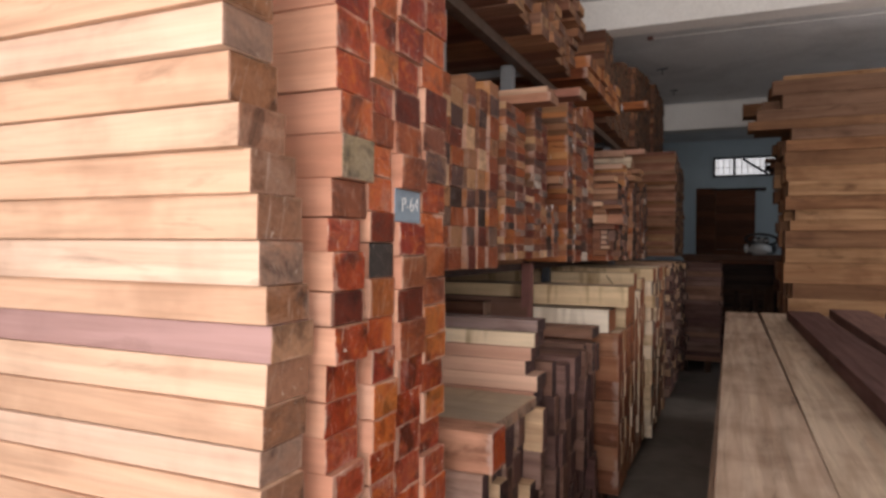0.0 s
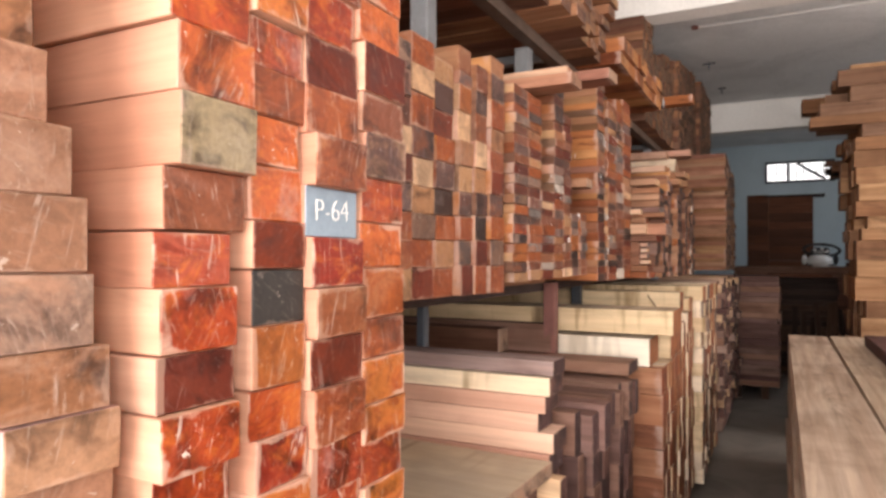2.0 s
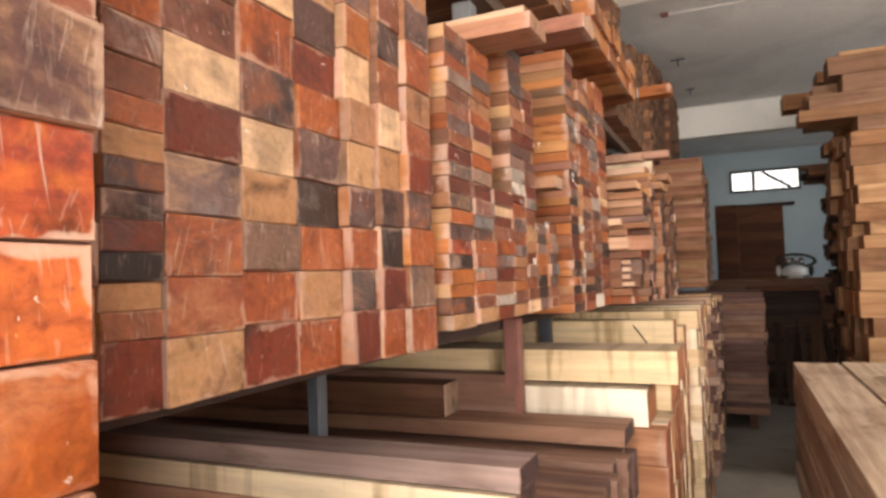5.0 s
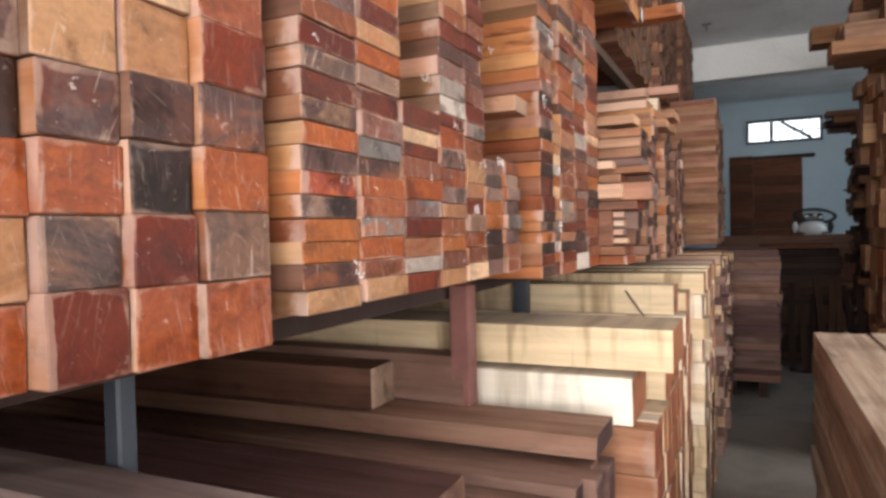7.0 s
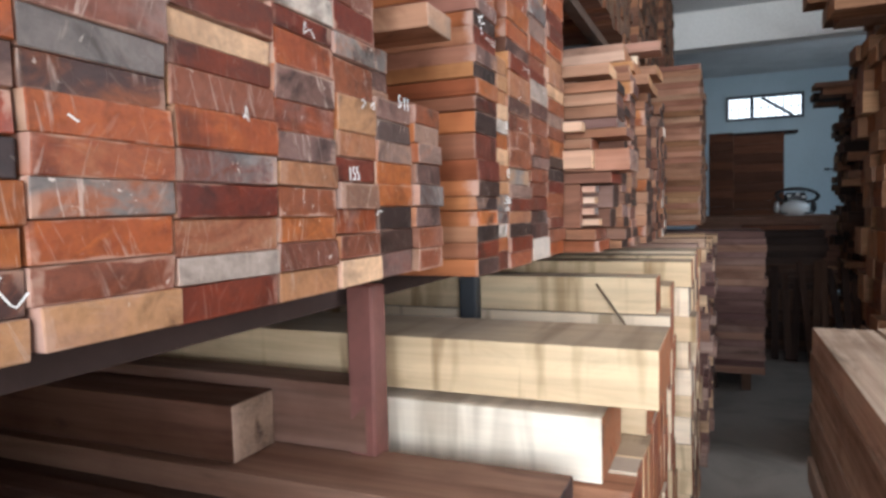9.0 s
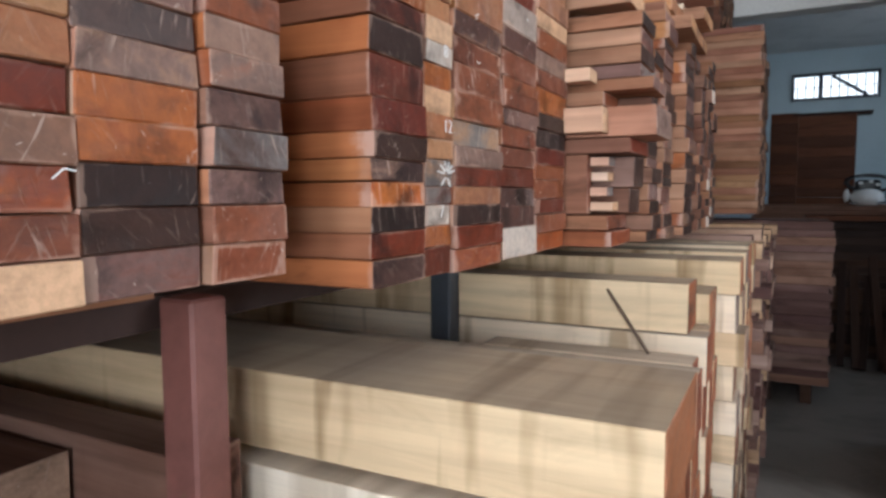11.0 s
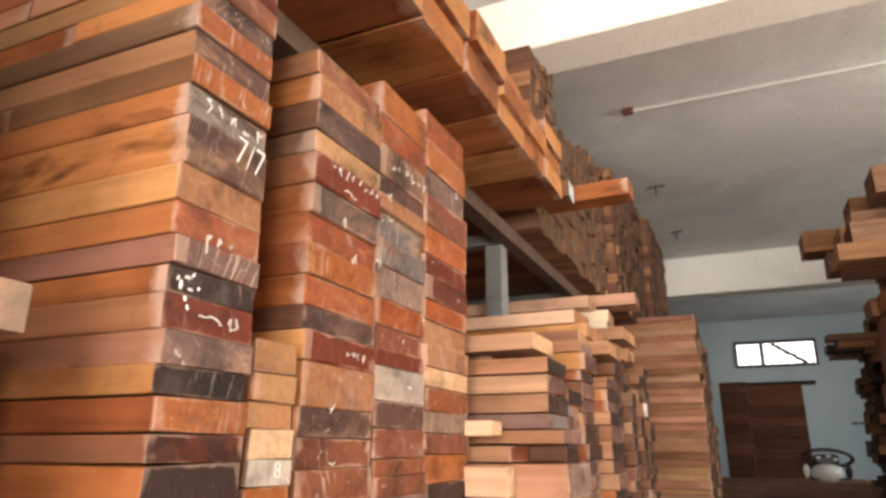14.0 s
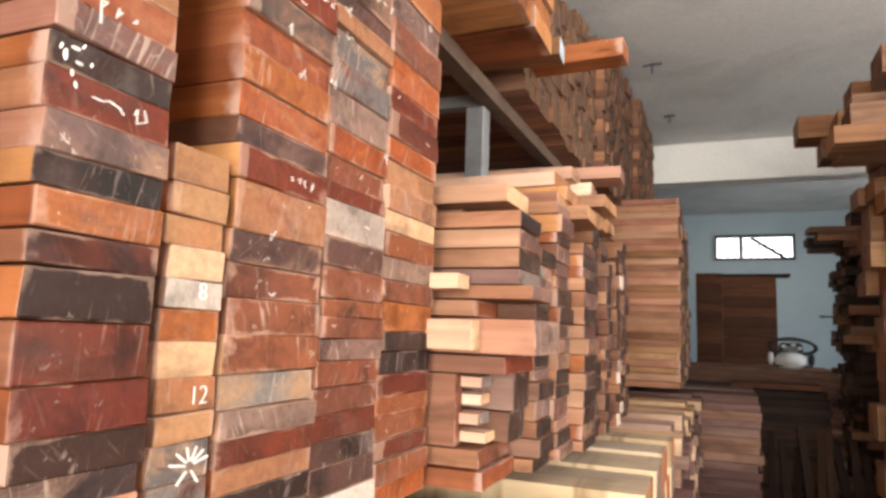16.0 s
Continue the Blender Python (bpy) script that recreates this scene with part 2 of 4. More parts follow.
ASH = wood_side("greyish_mauve_sawn_wood", ["a8948e", "9c8680"], stain=0.5, tone=0.88)
DUSTY = wood_side("dusty_pinkish_brown_boards", ["ba8a6c", "aa795c", "c2977a", "9c6e58", "b08468"], stain=0.6, tone=0.8)
DARK = wood_side("dark_aged_wood", ["4a352b", "3a2a24", "5b4233", "49372e"])

RED_END = wood_end("red_waxed_ends", ["b54a24", "a03c20", "cc6630", "932f1e", "d07a3c", "ab4a2e", "b9583e"], 0.85, 0.28, rim=0.75, marble=0.6, bare=0.6)
DULL_END = wood_end("dull_brown_ends", ["8f5540", "7f4936", "a05f40", "5e3c32", "a86c44", "6a4438", "8f4c34", "7c5446", "a4572f", "b07448"], 0.4, 0.42, 0.75, 0.68, 0.4)
SMALL_END = wood_end("small_board_ends", ["8f6248", "a57450", "7a523f", "b8895e", "6a4a3c"], 0.5, 0.55, 0.4)
BATTEN_END = wood_end("weathered_batten_ends", ["7a5a44", "84624a", "6d5040", "765840"], 0.3, 0.6, 0.2, 0.6)
LEAN_END = wood_end("tan_and_grey_ends", ["b88468", "a8724f", "b08c78", "c0906f", "a07258"], 0.45, 0.55, 0.3, 0.66)
PLUM_END = wood_end("plum_brown_ends", ["5e4240", "6f4d45", "4b3533", "86604f", "58403f"], 0.25, 0.5, 0.3)
CREAM_END = wood_end("rusty_brown_ends", ["a0583a", "b06a44", "945034", "b5764e"], 0.3, 0.5, 0.12)
WHITE_END = wood_end("white_scuffed_ends", ["c4b4a6", "a8968a", "cfc0b2"], 1.0, 0.6, 0.5, 0.9)
GREY_END = wood_end("grey_weathered_ends", ["8d7b72", "77665e", "9a8678", "60514b"], 0.8, 0.6, 0.5)
TAN_END = wood_end("tan_bare_ends", ["bd8f70", "b08064", "c79c80", "a47a60", "b3937c"], 0.35, 0.55, 0.3)
TEAK_END = wood_end("orange_teak_ends", ["b7713f", "a05c32", "c78650", "8b5230"], 0.3, 0.5, 0.4)
SLATE_PAINT = paint("slate_blue_paint", lin("8798a5"), 0.5, 22, 0.35, lin("5c6a75"), 120)
BLACK_PAINT = wood_end("black_painted_ends", ["33302e", "3d3936"], 0.35, 0.35, 0.3, 0.8)
MOTTLED_PAINT = wood_end("mottled_grey_and_tan_ends", ["ccb890", "b09c76", "c0aa84", "a08c6c"], 0.3, 0.35, 0.4, 0.95, 0.9, blend=["6a5c4a", "57493c", "7c6c58"])
PATCHES = ["50362d", "8c6a5e", "a4603c", "6c4438", "b48a68", "7a3c28"]
ENDS = {
    "O": wood_end("orange_waxed_ends", ["b85c28", "a85024", "b96830", "a4522e"], 0.5, 0.36, 0.5, 0.7, 0.35, blend=PATCHES, marble=0.35),
    "R": RED_END,
    "D": wood_end("dark_red_waxed_ends", ["86361c", "923e22", "7a301e", "803c28"], 0.22, 0.4, 0.45, 0.58, 0.5),
    "K": wood_end("blackish_waxed_ends", ["422a22", "3a2520", "50342a"], 0.35, 0.42, 0.35, 0.58, 0.5),
    "P": wood_end("dark_plum_waxed_ends", ["6a4840", "704c44", "5e4039"], 0.5, 0.4, 0.4, 0.66, 0.65, blend=PATCHES),
    "M": wood_end("mauve_grey_waxed_ends", ["916c60", "98786a", "84645c"], 0.65, 0.42, 0.5, 0.78, 0.6, blend=PATCHES),
    "T": wood_end("tan_waxed_ends", ["bf875c", "b47a54", "c69266"], 0.4, 0.45, 0.4, 0.78, 0.5, blend=PATCHES),
    "L": wood_end("pale_bare_ends", ["dcae86", "e2b892"], 0.3, 0.55, 0.2, 0.84, 0.25),
    "B": wood_end("brown_waxed_ends", ["985438", "a25c3c", "8a4e38", "a45a34"], 0.6, 0.4, 0.55, 0.66, 0.5, blend=PATCHES),
    "G": wood_end("bluish_grey_ends", ["8c807a", "7d726e", "968a82"], 0.85, 0.5, 0.5, 0.78, 0.85, blend=PATCHES),
    "W": WHITE_END,
    "H": wood_end("patchy_dark_and_tan_ends", ["4b3532", "9c7a68", "5e4a44", "8a6450"], 0.7, 0.4, 0.45, 0.8, 0.95),
}
TAN = wood_side("pinkish_tan_sawn_wood", ["d3aa93", "c89c86", "dab49c", "bf927e"], stain=0.3, contrast=0.6, tone=0.95)
BLUE_PAINT = paint("pale_blue_paint", lin("b9c6cf"), 0.5, 15, 0.3, lin("8b96a0"), 100)
CHALK = plain("white_chalk", (0.78, 0.76, 0.73, 1), 0.9)

WHITEWASH = paint("whitewashed_beam", lin("f0eeea"), 0.85, 1.6, 0.25, lin("b7b2ab"), 45)
CEILING = paint("grey_plaster_ceiling", lin("e4e4e4"), 0.9, 1.3, 0.6, lin("aeaeae"), 40, 0.3)
WALL_BLUE = paint("pale_blue_wall_paint", lin("c3d2da"), 0.85, 1.1, 0.3, lin("9aa8ae"), 40)
WALL_GREY = paint("grey_wall_plaster", lin("8f8a84"), 0.9, 1.1, 0.4, lin("5d5853"), 40)
FLOOR = paint("dusty_concrete_floor", lin("7b736a"), 0.85, 2.2, 0.7, lin("4f483f"), 70, 0.4)
GROUND = paint("dusty_ground", lin("c2b59e"), 0.95, 0.6, 0.5, lin("7a6c58"), 30, 0.4)
RED_STEEL = paint("red_oxide_steel", lin("7d4f47"), 0.55, 9, 0.5, lin("5a3832"), 60)
DARK_STEEL = paint("sooty_dark_steel", lin("3a2822"), 0.9, 9, 0.5, lin("241a17"), 60)
RUST_STEEL = paint("rusty_brown_steel", lin("5a4639"), 0.7, 9, 0.5, lin("3b2d25"), 60)
GREY_STEEL = paint("grey_painted_steel", lin("7b7d80"), 0.5, 7, 0.5, lin("5b5754"), 60)
BLUE_STEEL = paint("dark_blue_steel", lin("3f444c"), 0.5, 7, 0.4, lin("2a2a2c"), 60)
WHITE_PLASTIC = plain("white_plastic", (0.75, 0.74, 0.72, 1), 0.4)
BLACK_PLASTIC = plain("black_plastic", (0.02, 0.02, 0.022, 1), 0.35)

# ---- building helpers ----


def thing(name, loc, label, category, group="", kind=""):
    ob = new(name)
    ob.empty_display_size = 0.1
    ob.location = loc
    return tagged(ob, label, category, group, kind)


def mesh_of(name, bm, *mats):
    me = bpy.data.meshes.new(name)
    bm.to_mesh(me)
    bm.free()
    for m in mats:
        me.materials.append(m)
    return me


def part(name, bm, material, parent=None, label=""):
    ob = new(name, mesh_of(name, bm, material))
    if parent is not None:
        ob.parent = parent
        ob.location = (0, 0, 0)
        base = parent
        off = Vector(base.location)
        while base.parent:
            base = base.parent
            off += Vector(base.location)
        ob.location = -off
    return tagged(ob, label) if label else ob


def box(bm, x0, x1, y0, y1, z0, z1, bevel=0.0):
    m = Matrix.Translation(((x0 + x1) / 2, (y0 + y1) / 2, (z0 + z1) / 2)) @ Matrix.Diagonal((x1 - x0, y1 - y0, z1 - z0, 1))
    made = bmesh.ops.create_cube(bm, size=1, matrix=m)
    if bevel:
        edges = list({e for v in made["verts"] for e in v.link_edges})
        bmesh.ops.bevel(bm, geom=edges, offset=bevel, segments=1, affect="EDGES")


def boxes(*specs, bevel=0.0):
    bm = bmesh.new()
    for s in specs:
        box(bm, *s, bevel=bevel)
    return bm


def tube(bm, a, b, r, n=10):
    a, b = Vector(a), Vector(b)
    rot = (b - a).to_track_quat("Z", "Y").to_matrix().to_4x4()
    bmesh.ops.create_cone(bm, cap_ends=True, segments=n, radius1=r, radius2=r, depth=(b - a).length, matrix=Matrix.Translation((a + b) / 2) @ rot)


rng = random.Random(7)
PIECES = {}


def piece_mesh(length, width, height, side, end, variant):
    """A sawn board with chamfered, slightly uneven edges; its length lies along x, its cut ends take the second material."""
    q = (round(length, 1), round(width, 3), round(height, 3), side.name, end.name, variant)
    if q in PIECES:
        return PIECES[q]
    r = random.Random(str(q))
    c = min(0.0018, 0.04 * min(width, height))
    h = (length / 2, width / 2, height / 2)
    co, index = [], {}
    for sx in (-1, 1):
        for sy in (-1, 1):
            for sz in (-1, 1):
                s = (sx, sy, sz)
                wob = [r.uniform(-0.0011, 0.0011) for _ in range(3)]
                for axis in range(3):
                    p = [s[k] * (h[k] - (0 if k == axis else c * r.uniform(0.5, 1.4))) + wob[k] for k in range(3)]
                    index[(s, axis)] = len(co)
                    co.append(p)
    faces, mats = [], []
    for axis in range(3):
        u, w = (axis + 1) % 3, (axis + 2) % 3
        for sg in (-1, 1):
            ring = []
            for a, b in ((-1, -1), (1, -1), (1, 1), (-1, 1)):
                s = [0, 0, 0]
                s[axis], s[u], s[w] = sg, a, b
                ring.append(index[(tuple(s), axis)])
            faces.append(ring if sg > 0 else ring[::-1])
            mats.append(1 if axis == 0 else 0)
        for a in (-1, 1):
            for b in (-1, 1):
                lo, hi = [0, 0, 0], [0, 0, 0]
                lo[axis], hi[axis] = -1, 1
                lo[u] = hi[u] = a
                lo[w] = hi[w] = b
                lo, hi = tuple(lo), tuple(hi)
                ring = [index[(lo, u)], index[(hi, u)], index[(hi, w)], index[(lo, w)]]
                faces.append(ring if a * b < 0 else ring[::-1])
                mats.append(0 if axis == 0 else 1)
    for sx in (-1, 1):
        for sy in (-1, 1):
            for sz in (-1, 1):
                s = (sx, sy, sz)
                ring = [index[(s, 0)], index[(s, 1)], index[(s, 2)]]
                faces.append(ring if sx * sy * sz > 0 else ring[::-1])
                mats.append(1)
    me = bpy.data.meshes.new("board")
    me.from_pydata(co, [], faces)
    me.materials.append(side)
    me.materials.append(end)
    me.polygons.foreach_set("material_index", mats)
    me.update()
    PIECES[q] = me
    return me


def board(parent, x1, y, z, length, width, height, side, end, rz=0.0, rx=0.0, ry=0.0, name="plank", along="x", label=""):
    """One board. x1: where its aisle end lies (or, along y, its far end); y, z: its middle."""
    ob = new(name, piece_mesh(length, width, height, side, end, rng.randrange(4)))
    at = Vector((x1 - length / 2, y, z)) if along == "x" else Vector((y, x1 - length / 2, z))
    if parent is not None:
        ob.parent = parent
        at = at - parent.location
    ob.location = at
    ob.rotation_euler = (radians(rx), radians(ry), radians(rz + (90 if along == "y" else 0)))
    if label:
        tagged(ob, label)
    return ob


def stack(label, x, cols, z0, side, end, length=1.7, jx=0.012, jy=0.003, name="timber_stack", group="timber stacks", special=None, lean=0.0, uneven=0.1, piece="plank", odd=(), rate=0.0, jc=0.0):
    """Columns of boards laid on one another with their ends to the aisle. cols: y0, y1, top, board height (or a list of joints from the top down)."""
    ys = [c[0] for c in cols]
    base = thing(name, (x, sum(ys) / len(ys), z0), label, "timber stack", group)
    for ci, (y0, y1, top, h, *more) in enumerate(cols):
        dx, foot = more[:1], more[1] if len(more) > 1 else z0
        if isinstance(h, (list, tuple)):
            marks = list(h)
            step_h = abs(h[0] - h[-1]) / (len(h) - 1)
            while marks[-1] - step_h > foot:
                marks.append(marks[-1] - step_h * rng.uniform(0.93, 1.07))
            marks[-1] = foot
            while marks[0] + step_h < top:
                marks.insert(0, marks[0] + step_h * rng.uniform(0.93, 1.07))
        else:
            n = max(1, round((top - foot) / h))
            marks = [top - (top - foot) * i / n for i in range(n + 1)]
            for i in range(1, n):
                marks[i] += rng.uniform(-uneven, uneven) * h
        first = marks.index(min(marks, key=lambda m: abs(m - h[0]))) if isinstance(h, (list, tuple)) else 0
        cx = rng.uniform(-jc, jc) + (dx[0] if dx else 0)
        for ri in range(len(marks) - 1):
            za, zb = marks[ri + 1], marks[ri]
            out = rng.gauss(0, jx)
            shift = rng.uniform(-jy, jy)
            if lean:
                zm = (za + zb) / 2
                shift += lean * (zm - 1.4) if zm > 1.26 else lean * -0.14 + 0.1 * (zm - 1.26)
            e = (special or {}).get((ci, ri - first)) or (rng.choice(odd) if odd and rng.random() < rate else end)
            board(base, x + cx + max(-2.5 * jx, min(2.5 * jx, out)), (y0 + y1) / 2 + shift, (za + zb) / 2, length + rng.choice((0, 0.1, 0.2, -0.1)),
                  y1 - y0 - 0.003, zb - za - 0.0015, rng.choice(side) if isinstance(side, tuple) else side, e, rz=rng.uniform(-0.3, 0.3), name=piece)
    return base


SIDES = {}


def coursed(label, x, cols, z0, length=1.5, rough=0.0028, group="timber stacks", piece="plank", spliced=0.0):
    """Columns of boards laid course on course. cols: y0, y1, how far out, top, letters of the ends and joints, from the top joint down."""
    base = thing("timber_stack", (x, cols[0][0], z0), label, "timber stack", group)
    for y0, y1, out, top, letters, joints in cols:
        joints, letters = list(joints), list(letters)
        course = (joints[0] - joints[-1]) / (len(joints) - 1)
        while joints[0] + 0.7 * course < top:
            joints.insert(0, joints[0] + course * rng.uniform(0.9, 1.1))
            letters.insert(0, rng.choice("BDOPTBH"))
        for k, letter in enumerate(letters):
            zb, za = joints[k], joints[k + 1]
            tip, mid, side = x + out + max(-2 * rough, min(2 * rough, rng.gauss(0, rough))), (y0 + y1) / 2 + rng.uniform(-0.001, 0.001), rng.choice(SIDES[letter])
            first = rng.choice((0.2, 0.3, 0.4)) if rng.random() < spliced else length + rng.choice((0, 0.1, -0.1))
            board(base, tip, mid, (za + zb) / 2, first, y1 - y0 - 0.0015, zb - za - 0.001, side, ENDS[letter], rz=rng.uniform(-0.14, 0.14), name=piece)
            if first < 0.5:
                board(base, tip - first - 0.002, mid + 0.0015, (za + zb) / 2, length - first, y1 - y0 - 0.0015, zb - za - 0.001, side, ENDS[letter], name=piece)
    return base


def text(words, loc, size, parent, rz=90, squeeze=1.0, tilt=0.0):
    """Chalked writing on a face that looks towards +x."""
    cu = bpy.data.curves.new("chalk_writing", "FONT")
    cu.body, cu.size, cu.extrude, cu.align_x, cu.align_y = words, size, 0.0006, "CENTER", "CENTER"
    cu.offset = -0.027 * size
    cu.materials.append(CHALK)
    ob = new("chalk_writing", cu)
    ob.rotation_euler = (radians(90), radians(tilt), radians(rz))
    ob.scale = (squeeze, 1, 1)
    ob.location = Vector(loc) - parent.location
    ob.parent = parent
    return tagged(ob, "white chalk writing on a board end")


def strokes(lines, x, y, z, parent, width=0.004, bm=None):
    """Chalk strokes on a face that looks towards +x: pairs of points in metres from (y, z)."""
    many = bm is not None
    bm = bm if many else bmesh.new()
    for (a, b), (c, d) in lines:
        v = Vector((0, c - a, d - b))
        s = Vector((0, -v.z, v.y)).normalized() * width / 2
        p, q = Vector((x, y + a, z + b)), Vector((x, y + c, z + d))
        for off in (-0.0008, 0.0008):
            o = Vector((off, 0, 0))
            bm.faces.new([bm.verts.new(k + o) for k in (p - s, q - s, q + s, p + s)])
    if many:
        return None
    return tagged(part("chalk_mark", bm, CHALK, parent, "white chalk marks"), kind="stuff")


# ---- building ----
def structure(name, bm, mat, label, category):
    return tagged(part(name, bm, mat), label, category, kind="structure")


def holed(axis, at, thick, a0, a1, z0, z1, h0, h1, hz0, hz1):
    """One wall with one opening through it; axis: the one along which the wall is thick."""
    bm = bmesh.new()
    rings = []
    for d in (at, at + thick):
        for a, b, lo, hi in ((a0, a1, z0, z1), (h0, h1, hz0, hz1)):
            rings.append([bm.verts.new((d, p, q) if axis == "x" else (p, d, q)) for p, q in ((a, lo), (b, lo), (b, hi), (a, hi))])
    for one, two in ((0, 1), (2, 3), (0, 2), (1, 3)):
        for k in range(4):
            m = (k + 1) % 4
            bm.faces.new((rings[one][k], rings[one][m], rings[two][m], rings[two][k]))
    bmesh.ops.recalc_face_normals(bm, faces=bm.faces)
    return bm


structure("ground", boxes((-400, 400, -400, 400, -0.4, -0.06)), GROUND, "bare dusty ground outside the timber yard", "ground")
structure("floor", boxes((-2.8, 4.2, -3.2, 13.9, -0.3, 0.0)), FLOOR, "dusty grey concrete warehouse floor", "floor")
structure("wall_left", boxes((-3.0, -2.8, -3.2, 13.85, -0.05, 4.0)), WALL_GREY, "grey plastered side wall behind the racks", "wall")
# The openings in both right wall pieces are added to admit fill lamps.
structure("wall_right_1", holed("x", 4.2, 0.2, -3.2, 5.0, -0.05, 4.0, 3.6, 4.9, 1.6, 3.3), WALL_GREY, "grey plastered side wall with an added unseen opening", "wall")
structure("wall_right_2", holed("x", 4.2, 0.2, 5.0, 13.85, -0.05, 4.0, 7.6, 10.8, 1.4, 3.2), WALL_GREY, "grey plastered side wall with an added unseen opening", "wall")
structure("wall_end", holed("y", 13.65, 0.2, -2.8, 4.2, -0.05, 4.0, 0.40, 1.56, 2.95, 3.33), WALL_BLUE, "pale blue painted end wall", "wall")
structure("ceiling", boxes((-2.8, 4.2, -3.2, 8.3, 3.41, 3.6)), CEILING, "stained grey plaster ceiling", "ceiling")
structure("ceiling_back", boxes((-2.8, 4.2, 8.4, 13.65, 3.71, 3.9)), CEILING, "stained grey plaster ceiling of the rear bay", "ceiling")
structure("ceiling_beam", boxes((-2.8, 4.2, 3.94, 4.16, 3.16, 3.409), bevel=0.006), WHITEWASH, "whitewashed concrete ceiling beam", "beam")
structure("ceiling_beam", boxes((-2.8, 4.2, 8.2, 8.42, 3.05, 3.709), bevel=0.006), WHITEWASH, "whitewashed concrete ceiling beam", "beam")

# window in the end wall
win = thing("window_1", (0.98, 13.66, 2.95), "small barred window high in the end wall", "window", kind="structure")
part("window_frame", boxes((0.385, 1.575, 13.60, 13.649, 2.93, 2.972), (0.385, 1.575, 13.60, 13.649, 3.308, 3.35), (0.385, 0.425, 13.60, 13.649, 2.972, 3.308), (1.535, 1.575, 13.60, 13.649, 2.972, 3.308)), BLUE_STEEL, win)
part("mullion", boxes((0.758, 0.802, 13.60, 13.698, 2.972, 3.308)), BLUE_STEEL, win)
for k in range(10):
    bm = bmesh.new()
    tube(bm, (0.47 + 0.115 * k, 13.71, 2.975), (0.47 + 0.115 * k, 13.71, 3.305), 0.009, 6)
    part("bar", bm, BLUE_STEEL, win)
for z in (3.14,):
    bm = bmesh.new()
    tube(bm, (0.425, 13.715, z), (1.535, 13.715, z), 0.006, 6)
    part("bar", bm, BLUE_STEEL, win)
bm = bmesh.new()
tube(bm, (0.95, 13.69, 3.30), (1.42, 13.69, 2.98), 0.026, 6)
part("brace", bm, BLUE_STEEL, win)

glow = Nodes("bright_sky_glow")
glow.put(glow.bsdf, "Emission Color", (1.0, 1.0, 0.97, 1))
glow.put(glow.bsdf, "Emission Strength", 0.8)
structure("backdrop", boxes((-4, 6, 17.0, 17.05, 1.5, 7.0)), glow.mat, "bright hazy sky beyond the window", "sky")

# conduit and hooks on the ceiling
ct = thing("ceiling_conduit", (1.5, 5.05, 3.36), "white plastic conduit pipe along the ceiling", "pipe")
bm = bmesh.new()
tube(bm, (0.04, 5.05, 3.393), (4.15, 5.05, 3.393), 0.010, 10)
part("pipe", bm, WHITE_PLASTIC, ct)
part("junction_cap", boxes((-0.01, 0.045, 5.03, 5.07, 3.378, 3.409), bevel=0.006), RED_STEEL, ct)


def ceiling_hook(x, y, s):
    base = thing("ceiling_hook", (x, y, 3.41), "small rusty iron fan hook in the ceiling", "hook", "ceiling hooks")
    bm = bmesh.new()
    tube(bm, (x - 0.06 * s, y, 3.395), (x + 0.06 * s, y, 3.4), 0.008, 8)
    part("cross_bar", bm, BLUE_STEEL, base)
    bm = bmesh.new()
    tube(bm, (x, y, 3.412), (x, y, 3.34), 0.006, 8)
    part("hanger_rod", bm, BLUE_STEEL, base)


ceiling_hook(0.02, 6.22, 1.0)
ceiling_hook(0.06, 7.31, 0.7)

# ---- rack ----
rack = thing("storage_rack", (-0.3, 2.5, 0), "welded steel storage rack in two tiers, red oxide and grey", "rack")


def post(x, y, z0, z1, mat, s=0.032):
    part("post", boxes((x - s, x + s, y - s, y + s, z0, z1), bevel=0.004), mat, rack)


for x, y, m in ((-0.47, 1.2, BLUE_STEEL), (-0.31, 2.15, RED_STEEL), (-0.45, 3.09, BLUE_STEEL), (-0.31, 5.0, GREY_STEEL), (-1.7, 0.97, GREY_STEEL), (-1.7, 2.15, RED_STEEL), (-1.7, 3.94, GREY_STEEL)):
    post(x, y, 0.0, 1.334, m, 0.017 if y == 1.2 else 0.028)
for x, y in ((-0.36, 1.0), (-0.36, 1.92), (-0.36, 3.94), (-0.36, 4.95), (-0.36, 6.4), (-1.7, 1.0), (-1.7, 3.94), (-1.7, 6.4)):
    post(x, y, 1.335, 2.375, GREY_STEEL)
for x in (-0.31, -1.7):
    part("deck_beam", boxes((x - 0.085, x - 0.033, 0.25, 7.4, 1.295, 1.335)), DARK_STEEL, rack)
    part("upper_beam", boxes((x - 0.03, x + 0.025, 0.3, 8.0, 2.375, 2.425)), RUST_STEEL, rack)
for y in (0.97, 2.15, 3.94, 4.95, 6.4):
    part("cross_bar", boxes((-1.73, -0.4, y - 0.025, y + 0.025, 1.29, 1.33)), GREY_STEEL, rack)
    part("cross_bar", boxes((-1.66, -0.33, y - 0.025, y + 0.025, 2.38, 2.42)), GREY_STEEL, rack)

# ---- timber ----
# leaning pile of pale planks by the entrance
lean = stack("tall leaning pile of pale sawn planks", -0.02, [(-0.487, -0.357, 2.25, [1.815, 1.745, 1.66, 1.585, 1.51, 1.43, 1.35, 1.28, 1.21, 1.135, 1.06, 0.995])], 0.0, PALE, LEAN_END, 2.2, 0.007, lean=-0.22)
for ob in lean.children:
    if 1.215 < ob.location.z < 1.275:
        ob.data = ob.data.copy()
        ob.data.materials[0] = LILAC

